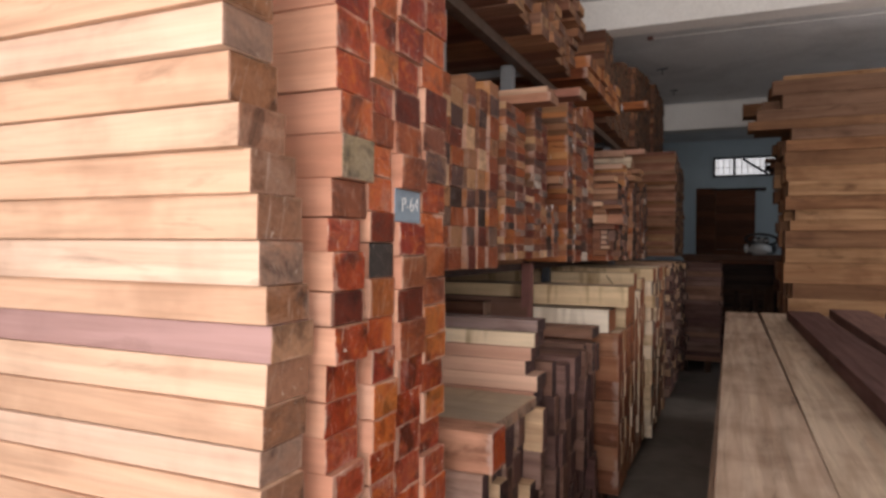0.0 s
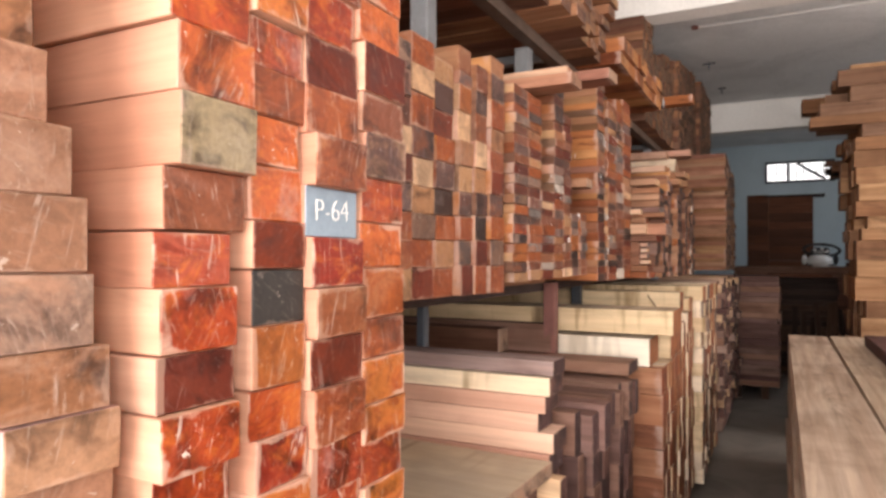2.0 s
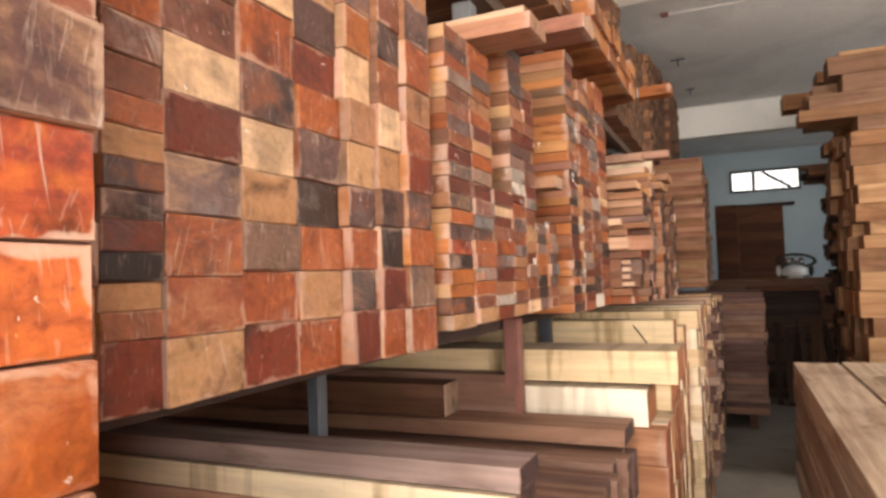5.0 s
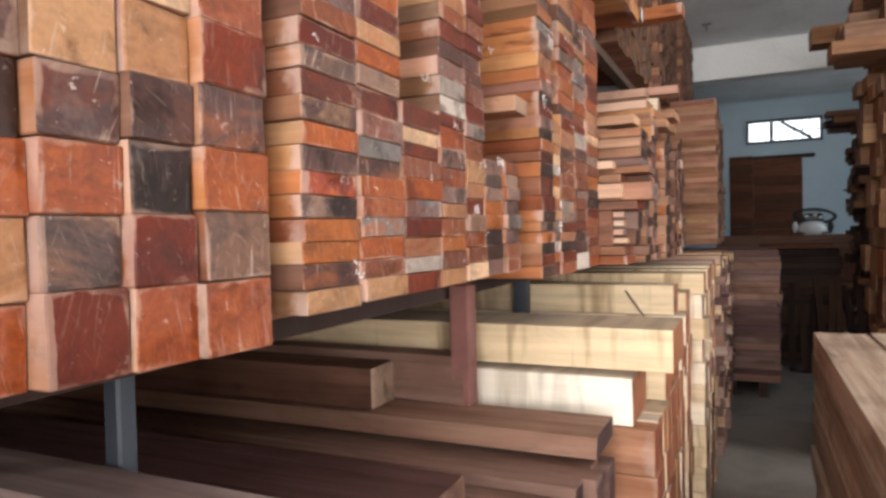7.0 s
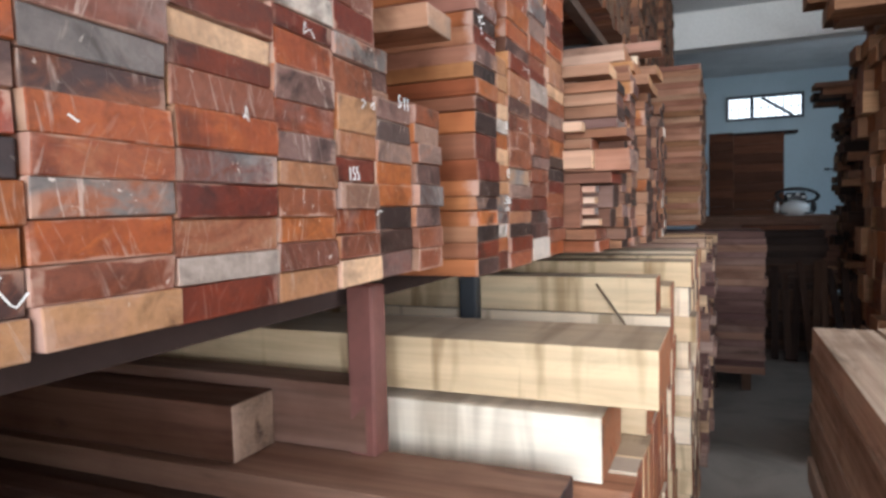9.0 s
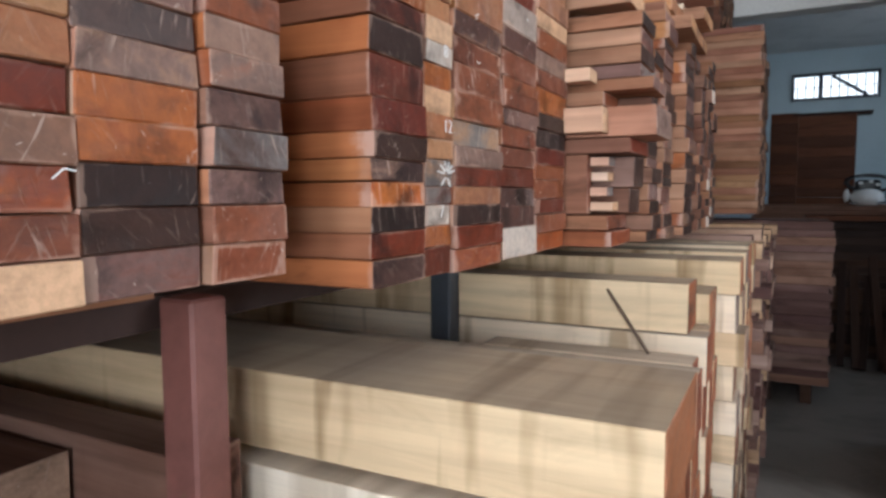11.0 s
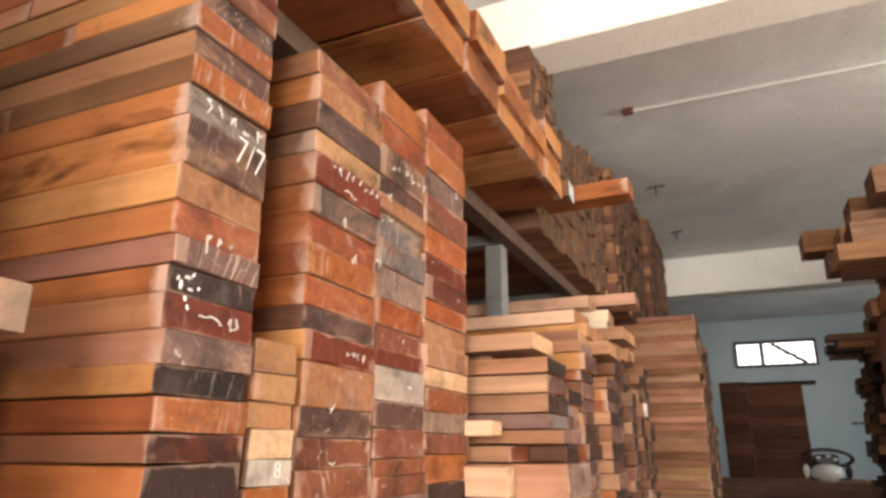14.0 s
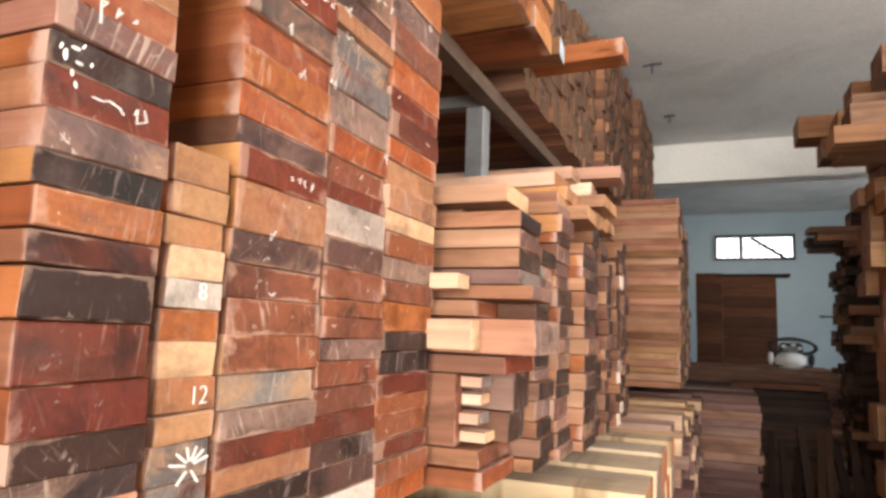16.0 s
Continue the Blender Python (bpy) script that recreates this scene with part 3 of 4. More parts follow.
# red waxed baulks standing from the floor
C3 = [1.80, 1.72, 1.64, 1.56, 1.48, 1.40, 1.32, 1.24, 1.15]
C2 = [1.72, 1.65, 1.58, 1.50, 1.43, 1.35, 1.26, 1.19]
C4 = [1.83, 1.74, 1.67, 1.59, 1.51, 1.43, 1.34, 1.27, 1.19, 1.12]
b_stack = stack("tall stack of red-waxed squared baulks", 0.0,
                [(-0.28, -0.145, 2.25, [1.65, 1.56, 1.48], 0.0, 1.48),  (-0.14, -0.025, 2.2, C2), (-0.02, 0.12, 2.25, C3), (0.125, 0.265, 2.2, C4), (-0.298, -0.172, 1.478, [1.478, 1.41, 1.33, 1.26, 1.185], 0.0)],
                0.0, PEACH, RED_END, 2.0, 0.007, 0.003, special={(0, 0): MOTTLED_PAINT, (2, 3): SLATE_PAINT, (1, 4): BLACK_PAINT, (0, 1): ENDS["B"], (4, 2): ENDS["D"], (1, 0): ENDS["O"], (1, 3): ENDS["D"], (1, 5): ENDS["O"], (2, 0): ENDS["D"], (2, 1): ENDS["O"], (2, 2): ENDS["O"], (2, 5): ENDS["B"], (2, 6): ENDS["D"], (2, 7): ENDS["O"], (3, 0): ENDS["D"], (3, 1): ENDS["B"], (3, 2): ENDS["P"], (3, 5): ENDS["O"], (3, 6): ENDS["O"]}, piece="baulk")
text("P-64", (0.018, 0.018, 1.52), 0.05, b_stack, squeeze=1.0, tilt=-2)

# first stack on the rack
SIDES.update(O=(TEAK, HONEY), R=(RUSTY, TEAK), D=(RUSTY, TEAK), K=(BROWN, TEAK), P=(BROWN, TEAK), M=(PINK, TEAK), T=(HONEY, TEAK), L=(HONEY, TAN), B=(BROWN, TEAK, HONEY), G=(PINK, TEAK), W=(HONEY, TAN), H=(TEAK, RUSTY))
ab = coursed("stack of mixed brown and orange baulks with waxed ends", -0.198, [
    (0.30, 0.426, 0.0, 2.05, "OBTDBDBOD", [1.98, 1.91, 1.84, 1.77, 1.70, 1.62, 1.55, 1.48, 1.41, 1.337]),
    (0.427, 0.513, 0.0, 2.06, "BBOTPMDKTBD", [1.785, 1.739, 1.694, 1.658, 1.623, 1.588, 1.555, 1.518, 1.485, 1.452, 1.421, 1.337]),
    (0.514, 0.646, 0.0, 2.05, "BLDMOOT", [1.862, 1.787, 1.715, 1.640, 1.567, 1.491, 1.418, 1.337]),
    (0.647, 0.771, 0.0, 2.04, "LOPLTHOD", [1.96, 1.886, 1.794, 1.713, 1.638, 1.566, 1.497, 1.422, 1.337]),
    (0.772, 0.890, 0.0, 2.05, "PDOPKOTO", [1.941, 1.861, 1.788, 1.719, 1.641, 1.567, 1.498, 1.420, 1.337])], 1.336, 1.6, 0.003, piece="baulk")
coursed("stack of orange and dark mauve baulks with waxed ends", -0.155, [
    (0.891, 0.980, -0.024, 2.05, "MOLTTPOHD", [1.996, 1.960, 1.881, 1.793, 1.718, 1.643, 1.571, 1.499, 1.427, 1.337]),
    (0.981, 1.066, -0.012, 2.08, "BPBLTPKDO", [2.035, 1.955, 1.888, 1.803, 1.724, 1.646, 1.577, 1.500, 1.425, 1.337]),
    (1.067, 1.176, 0.0, 2.1, "TPOTODPOHO", [2.085, 2.028, 1.946, 1.857, 1.786, 1.722, 1.650, 1.578, 1.505, 1.424, 1.337])], 1.336, 1.6, 0.003, piece="baulk")

# thinner planks, chalked
cs = coursed("stack of dull brown planks with chalked ends", -0.138, [
    (1.226, 1.365, 0.0, 2.05, "DPOPRHOOPT", [1.70, 1.664, 1.630, 1.597, 1.563, 1.530, 1.498, 1.466, 1.435, 1.399, 1.367]),
    (1.367, 1.505, 0.0, 2.04, "DMGPOOGOBT", [1.705, 1.663, 1.626, 1.595, 1.565, 1.533, 1.502, 1.471, 1.435, 1.405, 1.370]),
    (1.507, 1.660, 0.0, 1.69, "DLDBOGDBWD", [1.702, 1.663, 1.635, 1.610, 1.573, 1.535, 1.502, 1.468, 1.432, 1.404, 1.368]),
    (1.662, 1.785, 0.0, 2.12, "MWWDOMOMTBOBT", [1.817, 1.780, 1.742, 1.708, 1.682, 1.640, 1.602, 1.566, 1.533, 1.503, 1.467, 1.437, 1.403, 1.369]),
    (1.787, 1.895, 0.0, 2.05, "PPBDGBTTDHOBL", [1.856, 1.821, 1.791, 1.746, 1.707, 1.675, 1.628, 1.580, 1.546, 1.512, 1.476, 1.442, 1.409, 1.372]),
    (1.897, 2.010, 0.0, 1.65, "MHMOOKKM", [1.640, 1.608, 1.576, 1.546, 1.512, 1.480, 1.444, 1.410, 1.374])], 1.336, 1.5)
c2 = coursed("short stack of greyish brown planks", -0.13, [(2.014, 2.112, 0.0, 1.65, "BHMPGMBB", [1.645, 1.613, 1.582, 1.549, 1.515, 1.479, 1.446, 1.410, 1.374])], 1.336, 1.5)
for x in (-0.36, -1.3):
    br = thing("bearer", (x, 1.23, 1.336), "flat brown batten under the chalked planks", "bearer", "bearers")
    board(br, 2.11, x, 1.351, 0.88, 0.07, 0.029, BROWN, DULL_END, along="y")
coursed("set-back weathered boards lying deeper on the rack", -0.235, [
    (1.905, 2.000, -0.03, 2.03, "MPLLMP", [1.90, 1.862, 1.824, 1.785, 1.745, 1.705, 1.642]), (2.01, 2.12, 0.0, 1.759, "GPM", [1.759, 1.72, 1.685, 1.648])], 1.646, 1.3)
stack("set-back boards between the chalked planks", -0.31, [(1.507, 1.660, 2.06, 0.04)], 1.704, (BROWN, TEAK), DULL_END, 1.3, 0.006)
sa = coursed("tall narrow stack of rusty red planks", -0.108, [
    (2.236, 2.366, 0.0, 2.3, "GPTOMKDMKODKDDKHRKDP", [2.051, 2.014, 1.958, 1.918, 1.881, 1.851, 1.823, 1.787, 1.754, 1.725, 1.691, 1.663, 1.620, 1.570, 1.530, 1.498, 1.471, 1.440, 1.409, 1.377, 1.342])], 1.336, 1.3, 0.003, spliced=0.5)
sb = coursed("tall stack of orange-brown planks with chalked numbers", -0.118, [
    (2.384, 2.464, 0.0, 1.80, "TTTLWOLTTGGWOD", [1.799, 1.762, 1.729, 1.699, 1.665, 1.636, 1.604, 1.568, 1.533, 1.505, 1.467, 1.441, 1.411, 1.381, 1.340]),
    (2.474, 2.657, 0.0, 2.25, "TPTDHOOOPDTPBBBGMDTKDO", [2.200, 2.156, 2.110, 2.076, 2.030, 1.987, 1.942, 1.900, 1.857, 1.825, 1.785, 1.727, 1.690, 1.652, 1.611, 1.568, 1.529, 1.498, 1.468, 1.440, 1.407, 1.372, 1.337]),
    (2.659, 2.835, 0.0, 2.29, "OOHPTGGMOBDWPBBBMBBDPPW", [2.290, 2.228, 2.176, 2.117, 2.082, 2.054, 2.008, 1.962, 1.908, 1.865, 1.827, 1.801, 1.747, 1.707, 1.662, 1.637, 1.607, 1.577, 1.541, 1.505, 1.468, 1.434, 1.396, 1.340]),
    (2.837, 3.035, 0.0, 2.31, "OOMBODDOTTLBHBOKKDBBDBO", [2.325, 2.262, 2.201, 2.145, 2.082, 2.027, 1.989, 1.940, 1.902, 1.858, 1.817, 1.782, 1.740, 1.703, 1.667, 1.619, 1.587, 1.550, 1.516, 1.487, 1.447, 1.416, 1.378, 1.340])], 1.336, 1.2, 0.003)
text("12", (-0.106, 2.43, 1.55), 0.027, sb)
text("155", (-0.122, 1.802, 1.521), 0.028, cs, tilt=-4, squeeze=0.7)
text("5·11", (-0.122, 1.955, 1.634), 0.03, cs, tilt=3, squeeze=0.75)
text("7", (-0.106, 2.41, 1.43), 0.028, sb)
text("8", (-0.106, 2.425, 1.653), 0.026, sb)
text("7/7", (-0.098, 2.325, 1.995), 0.05, sa, tilt=5, squeeze=0.8)
bm = bmesh.new()
for dy, dz, r in ((0, 0, 0.007), (0.012, 0.012, 0.006), (0.018, -0.004, 0.005), (0.01, -0.018, 0.004), (0.022, 0.018, 0.004), (-0.006, 0.008, 0.004), (0.016, -0.03, 0.004), (0.034, 0.0, 0.003)):
    bmesh.ops.create_uvsphere(bm, u_segments=7, v_segments=5, radius=1.0, matrix=Matrix.Translation((-0.1, 2.246 + dy * 0.7, 1.83 + dz * 0.7)) @ Matrix.Rotation(40 * dz + 90 * dy, 4, "X") @ Matrix.Diagonal((0.0015, r * 0.3, r * 0.75, 1)))
part("paint_splash", bm, CHALK, sa, "white paint splashes")
fan = [((0.006 * math.cos(a), 0.005 * math.sin(a)), (0.027 * math.cos(a), 0.019 * math.sin(a))) for a in (0.35, 0.8, 1.25, 1.75, 2.3, 2.9, 4.1, 5.2)]
strokes(fan, -0.106, 2.424, 1.483, sb, 0.0022)
scrawl = random.Random(11)
for owner, face, ya, yb, zc, hh, n in ((sb, -0.104, 2.495, 2.635, 2.06, 0.016, 8), (sb, -0.104, 2.67, 2.81, 2.135, 0.02, 6), (sa, -0.096, 2.24, 2.34, 2.025, 0.018, 5), (sa, -0.096, 2.265, 2.31, 1.877, 0.022, 3), (sb, -0.104, 2.55, 2.61, 1.80, 0.014, 4), (cs, -0.124, 1.82, 1.87, 1.617, 0.018, 2)):
    marks = bmesh.new()
    for k in range(n):
        y = ya + (yb - ya) * (k + 0.3) / n
        w = (yb - ya) / n * 0.6
        pts = [(scrawl.uniform(0, w), scrawl.uniform(-hh / 2, hh / 2)) for _ in range(4)]
        strokes(list(zip(pts, pts[1:])), face, y, zc, owner, 0.0012, marks)
    tagged(part("chalk_mark", marks, CHALK, owner, "row of unreadable white chalk figures"), kind="stuff")
scribble = random.Random(3)
for owner, face, ya, yb, za, zb, n in ((sa, -0.098, 2.25, 2.34, 1.45, 2.1, 2), (sb, -0.108, 2.52, 2.98, 1.45, 2.2, 18), (cs, -0.128, 1.24, 1.95, 1.4, 1.95, 12), (ab, -0.191, 0.5, 0.88, 1.4, 1.95, 3)):
    marks = bmesh.new()
    for _ in range(n):
        y, z = scribble.uniform(ya, yb), scribble.uniform(za, zb)
        lines, a = [], (0.0, 0.0)
        for _ in range(scribble.choice((1, 2, 4, 5))):
            b = (a[0] + scribble.uniform(-0.003, 0.012), scribble.uniform(-0.009, 0.009))
            lines.append((a, b))
            a = b
        strokes(lines, face, y, z, owner, 0.001, marks)
    tagged(part("chalk_mark", marks, CHALK, owner, "scribbled white chalk marks"), kind="stuff")

# messy offcuts beyond
mess = thing("offcut_pile", (-0.1, 3.3, 1.336), "untidy pile of short pinkish boards and offcuts", "timber stack", "timber stacks")
MESS = [  # y0, y1, z0, z1, end x, length, side, end
    (3.06, 3.27, 1.336, 1.372, -0.02, 1.0, TEAK, "O"), (3.07, 3.27, 1.374, 1.408, -0.03, 1.0, DUSTY, "B"), (3.06, 3.10, 1.41, 1.545, -0.075, 0.9, DUSTY, "B"), (3.16, 3.27, 1.41, 1.47, 0.0, 0.9, BROWN, "K"),
    (3.16, 3.27, 1.472, 1.545, 0.01, 0.9, MAUVE, "K"), (3.06, 3.27, 1.547, 1.581, 0.02, 0.9, BROWN, "D"), (3.07, 3.27, 1.583, 1.649, 0.073, 0.8, PINK, "M"), (3.015, 3.068, 1.588, 1.645, -0.03, 0.5, PALE, "L"),
    (3.06, 3.2, 1.651, 1.684, -0.04, 0.8, DUSTY, "B"), (3.2, 3.27, 1.651, 1.684, 0.04, 0.8, BROWN, "K"), (3.09, 3.27, 1.686, 1.714, 0.06, 0.9, DUSTY, "M"), (3.02, 3.085, 1.70, 1.731, -0.06, 0.5, PALE, "L"),
    (3.10, 3.26, 1.716, 1.745, 0.03, 0.9, MAUVE, "G"), (3.10, 3.26, 1.746, 1.785, 0.034, 0.9, DUSTY, "K"), (3.10, 3.26, 1.786, 1.825, 0.03, 0.9, DUSTY, "P"), (3.10, 3.26, 1.826, 1.858, 0.034, 0.9, DUSTY, "K"),
    (3.08, 3.24, 1.872, 1.909, 0.012, 0.9, DUSTY, "L"), (3.14, 3.2, 1.858, 1.872, -0.1, 0.6, BROWN, "B")]
for y0, y1, z0, z1, x1, ln, side, letter in MESS:
    board(mess, x1, (y0 + y1) / 2, (z0 + z1) / 2, ln, y1 - y0 - 0.004, z1 - z0 - 0.002, side, ENDS[letter], rz=rng.uniform(-0.5, 0.5))
for k in range(4):
    board(mess, -0.025 + rng.uniform(-0.02, 0.02), 3.12, 1.428 + 0.034 * k, 0.6, 0.06, 0.02, (PALE, TAN)[k % 2], ENDS["LG"[k % 2]], rz=rng.uniform(-2, 2))
for y0, y1, top, xs, sides, letters in ((3.28, 3.42, 1.80, 0.02, (DUSTY, BROWN), "GMKK"), (3.43, 3.585, 1.92, 0.03, (DUSTY, TEAK), "KMKP"), (3.59, 3.77, 1.86, 0.066, (TEAK, DUSTY, DUSTY), "KKP"), (3.78, 3.9, 1.9, 0.05, (DUSTY, BROWN), "KKK"),
                                        (3.91, 4.0, 1.84, 0.07, (BROWN, DUSTY), "KPK"), (4.01, 4.12, 1.9, 0.04, (BROWN,), "KKP"), (4.13, 4.22, 1.86, 0.075, (BROWN,), "KKW"), (4.23, 4.36, 1.93, 0.05, (BROWN,), "KKP"), (4.37, 4.5, 1.96, 0.06, (BROWN,), "KKP")):
    z = 1.336
    while z < top:
        hh = rng.uniform(0.026, 0.048)
        board(mess, xs + rng.choice((0, 0, -0.004, 0.004, 0.01)), (y0 + y1) / 2, z + hh / 2, 0.9, y1 - y0 - 0.005, hh - 0.002, rng.choice(sides), ENDS[rng.choice(letters)], rz=rng.uniform(-0.4, 0.4))
        z += hh
for y, z, x1, w, s in ((3.56, 1.955, 0.02, 0.2, DUSTY), (3.68, 1.94, 0.075, 0.22, DUSTY), (3.66, 1.985, 0.03, 0.2, TEAK), (3.92, 1.965, 0.06, 0.2, DUSTY), (3.9, 2.01, 0.09, 0.2, DUSTY), (3.64, 2.025, 0.0, 0.16, TAN), (4.15, 1.99, 0.05, 0.2, DUSTY)):
    board(mess, x1, y, z, 1.0, w, 0.036, s, ENDS["T"], rz=rng.uniform(-2, 2))
for y, z, x1, ln in ((4.3, 2.02, -0.02, 1.3), (4.0, 2.03, -0.05, 1.2), (4.42, 2.07, -0.02, 1.4), (4.38, 2.12, -0.04, 1.1), (4.45, 2.245, 0.05, 1.6), (4.40, 2.175, -0.05, 1.6), (4.32, 2.215, -0.1, 1.5)):
    board(mess, x1, y, z, ln, 0.16, 0.045, rng.choice((CREAM, TAN)), TAN_END, rz=rng.uniform(-3, 3))

# broad boards
stack("tall stack of wide orange-brown boards", 0.19, [(6.0, 6.28, 2.46, 0.04), (6.3, 6.6, 2.40, 0.05), (6.62, 6.95, 2.35, 0.05), (6.97, 7.3, 2.38, 0.05)], 1.336, (PINK, DUSTY, HONEY, DUSTY), SMALL_END, 0.9, 0.006)
stack("stack of brown boards in the second row", -0.19, [(4.55, 4.75, 2.05, 0.06), (4.77, 5.0, 2.12, 0.05), (5.02, 5.3, 2.1, 0.055), (5.32, 5.6, 2.2, 0.05), (5.62, 5.95, 2.2, 0.05)], 1.336, BROWN, SMALL_END, 1.0, 0.015)

# upper tier
stack("upper tier of brown boards with dark ends", -0.12, [(0.5 + 0.14 * i, 0.635 + 0.14 * i, 2.62 + 0.03 * (i % 4) + 0.02 * i, 0.05) for i in range(14)], 2.426, BROWN, SMALL_END, 1.5, 0.03)
stack("upper tier of wide orange teak boards", -0.05, [(2.50 + 0.2 * i, 2.695 + 0.2 * i, 2.56 + 0.01 * i, 0.065) for i in range(6)], 2.426, TEAK, TEAK_END, 1.4, 0.012)
loose = thing("loose_board", (-0.07, 3.86, 2.51), "orange board with a pale blue painted end", "board")
board(loose, -0.06, 3.84, 2.52, 1.3, 0.09, 0.055, HONEY, BLUE_PAINT, rz=4)
loose = thing("loose_board", (0.1, 4.09, 2.55), "orange teak board jutting out of the upper tier", "board")
board(loose, 0.116, 4.06, 2.555, 1.4, 0.10, 0.06, TEAK, TEAK_END, rz=-2)
for lo, hi in ((0, 19), (19, 37), (37, 54)):
    cols = []
    for i in range(lo, hi):
        y = 3.93 + 0.074 * i
        top = 2.95 + 0.011 * i + 0.06 * rng.choice((0, 0, 1, -1)) + (0.22 if i < 4 else 0)
        cols.append((y, y + 0.071, min(top, 3.38), 0.058))
    stack("upper tier of small weathered brown batten ends", -0.22 + 0.0024 * (lo + hi) / 2, cols, 2.426, BROWN, BATTEN_END, 1.1, 0.006, 0.003, piece="batten", jc=0.003)

# two planks lying on top of the first stacks
for x1, y, z, w, ln, s in ((0.0, 1.50, 2.085, 0.13, 1.2, PINK), (-0.03, 1.56, 2.125, 0.12, 1.2, PALE), (0.08, 1.74, 2.15, 0.12, 1.3, PINK), (-0.1, 2.045, 1.7795, 0.10, 1.0, DUSTY)):
    lp = thing("loose_plank", (x1, y, z), "loose sawn plank laid across the stack tops", "plank", "loose planks")
    board(lp, x1, y, z, ln, w, 0.038, s, TAN_END, rz=rng.uniform(-2, 2))

# lower tier under the rack
F = []
y = 1.225
while y < 2.1:
    w = rng.uniform(0.055, 0.09)
    F.append((y, min(y + w, 2.2), 0.942 + rng.uniform(-0.015, 0.014), 0.14))
    y += w + 0.006
stack("low stack of taupe planks under pale boards", 0.06, [(0.39, 0.45, 0.76, 0.12), (0.455, 0.53, 0.76, 0.13), (0.54, 0.62, 0.82, 0.13), (0.625, 0.72, 0.82, 0.12), (0.725, 0.8, 0.82, 0.14), (0.805, 0.9, 0.82, 0.12), (0.905, 0.98, 0.82, 0.13), (0.985, 1.04, 0.82, 0.14)], 0.08, TAUPE, PLUM_END, 2.0, 0.015, 0.003, jc=0.03)
stack("low stack of dark plum-brown planks with staggered ends", 0.09, F, 0.08, (PLUM, PLUM, MAUVE), PLUM_END, 2.0, 0.015, 0.003, jc=0.025)
front = thing("timber_stack", (0.03, 1.11, 0.08), "low pile of pinkish tan planks with even faces", "timber stack", "timber stacks")
edges = (1.095, 1.037, 0.985, 0.93, 0.868, 0.81, 0.75, 0.69, 0.63, 0.57, 0.51, 0.45, 0.39, 0.33, 0.27, 0.2, 0.14, 0.08)
for k in range(len(edges) - 1):
    board(front, (0.045, 0.03, 0.01, 0.055)[k % 4], 1.11, (edges[k] + edges[k + 1]) / 2, 2.0, 0.125, edges[k] - edges[k + 1] - 0.002, CREAM if k == 0 else TAN, PLUM_END, rz=rng.uniform(-0.3, 0.3))
wide = thing("wide_board", (0.06, 0.8, 0.82), "wide pale cream board lying flat on the low planks", "board")
board(wide, 0.055, 0.815, 0.842, 1.9, 0.45, 0.042, CREAM, TAN_END, rz=-2)
for x1, y, z, ln, w, h, s, e, lab in ((-0.51, 2.05, 1.065, 1.2, 0.12, 0.11, BROWN, TAN_END, "brown baulk lying on the lower stack"), (-0.30, 2.172, 1.0755, 1.0, 0.09, 0.13, PLUM, PLUM_END, "dark plum-brown baulk lying on the lower stack"),
                                      (-0.09, 1.52, 0.988, 1.6, 0.2, 0.06, MAUVE, PLUM_END, "wide mauve-brown plank on the lower stack"), (0.085, 2.06, 0.983, 1.9, 0.19, 0.05, MAUVE, PLUM_END, "long mauve-brown plank on the lower stack"), (0.05, 1.115, 1.119, 1.9, 0.115, 0.045, ASH, PLUM_END, "greyish mauve plank on the pinkish pile"), (0.1, 0.455, 0.821, 1.2, 0.12, 0.12, PINK, RED_END, "short pinkish baulk with a red waxed end")):
    lb = thing("loose_baulk", (x1, y, z - h / 2), lab, "baulk")
    board(lb, x1, y, z, ln, w, h, s, e, rz=rng.uniform(-1, 1), name="baulk")

G = [(2.25 + 0.085 * i, 2.333 + 0.085 * i, 0.955, 0.12) for i in range(8)] + [(2.94, 3.02, 1.10, 0.12)] + [(3.127 + 0.083 * i, 3.207 + 0.083 * i, 1.14, 0.12) for i in range(4)]
stack("low column of rusty orange planks beside the cream ones", 0.175, G[:1], 0.08, RUSTY, CREAM_END, 1.9, 0.004, 0.002)
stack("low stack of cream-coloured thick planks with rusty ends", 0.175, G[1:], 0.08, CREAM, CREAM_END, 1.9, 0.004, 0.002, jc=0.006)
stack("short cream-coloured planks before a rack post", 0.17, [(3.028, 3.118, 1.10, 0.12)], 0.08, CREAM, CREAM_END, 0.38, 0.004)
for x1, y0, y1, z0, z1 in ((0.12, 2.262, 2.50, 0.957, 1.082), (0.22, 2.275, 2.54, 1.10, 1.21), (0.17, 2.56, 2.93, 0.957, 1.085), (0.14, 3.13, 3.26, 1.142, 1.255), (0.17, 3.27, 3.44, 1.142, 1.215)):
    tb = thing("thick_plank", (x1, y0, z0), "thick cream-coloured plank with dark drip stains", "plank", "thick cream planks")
    # the lower front plank gets the whitened cream, as if strongly lit
    board(tb, x1, (y0 + y1) / 2, (z0 + z1) / 2, 1.9, y1 - y0, z1 - z0, LIT_CREAM if (x1, y0) == (0.12, 2.262) else CREAM, CREAM_END, rz=rng.uniform(-0.4, 0.4))
G2 = [(3.46, 3.6, 1.28, 0.09), (3.61, 3.74, 1.27, 0.1), (3.75, 3.9, 1.28, 0.09), (3.91, 4.03, 1.27, 0.1), (4.04, 4.2, 1.28, 0.09), (4.21, 4.35, 1.26, 0.1), (4.36, 4.5, 1.27, 0.09)]
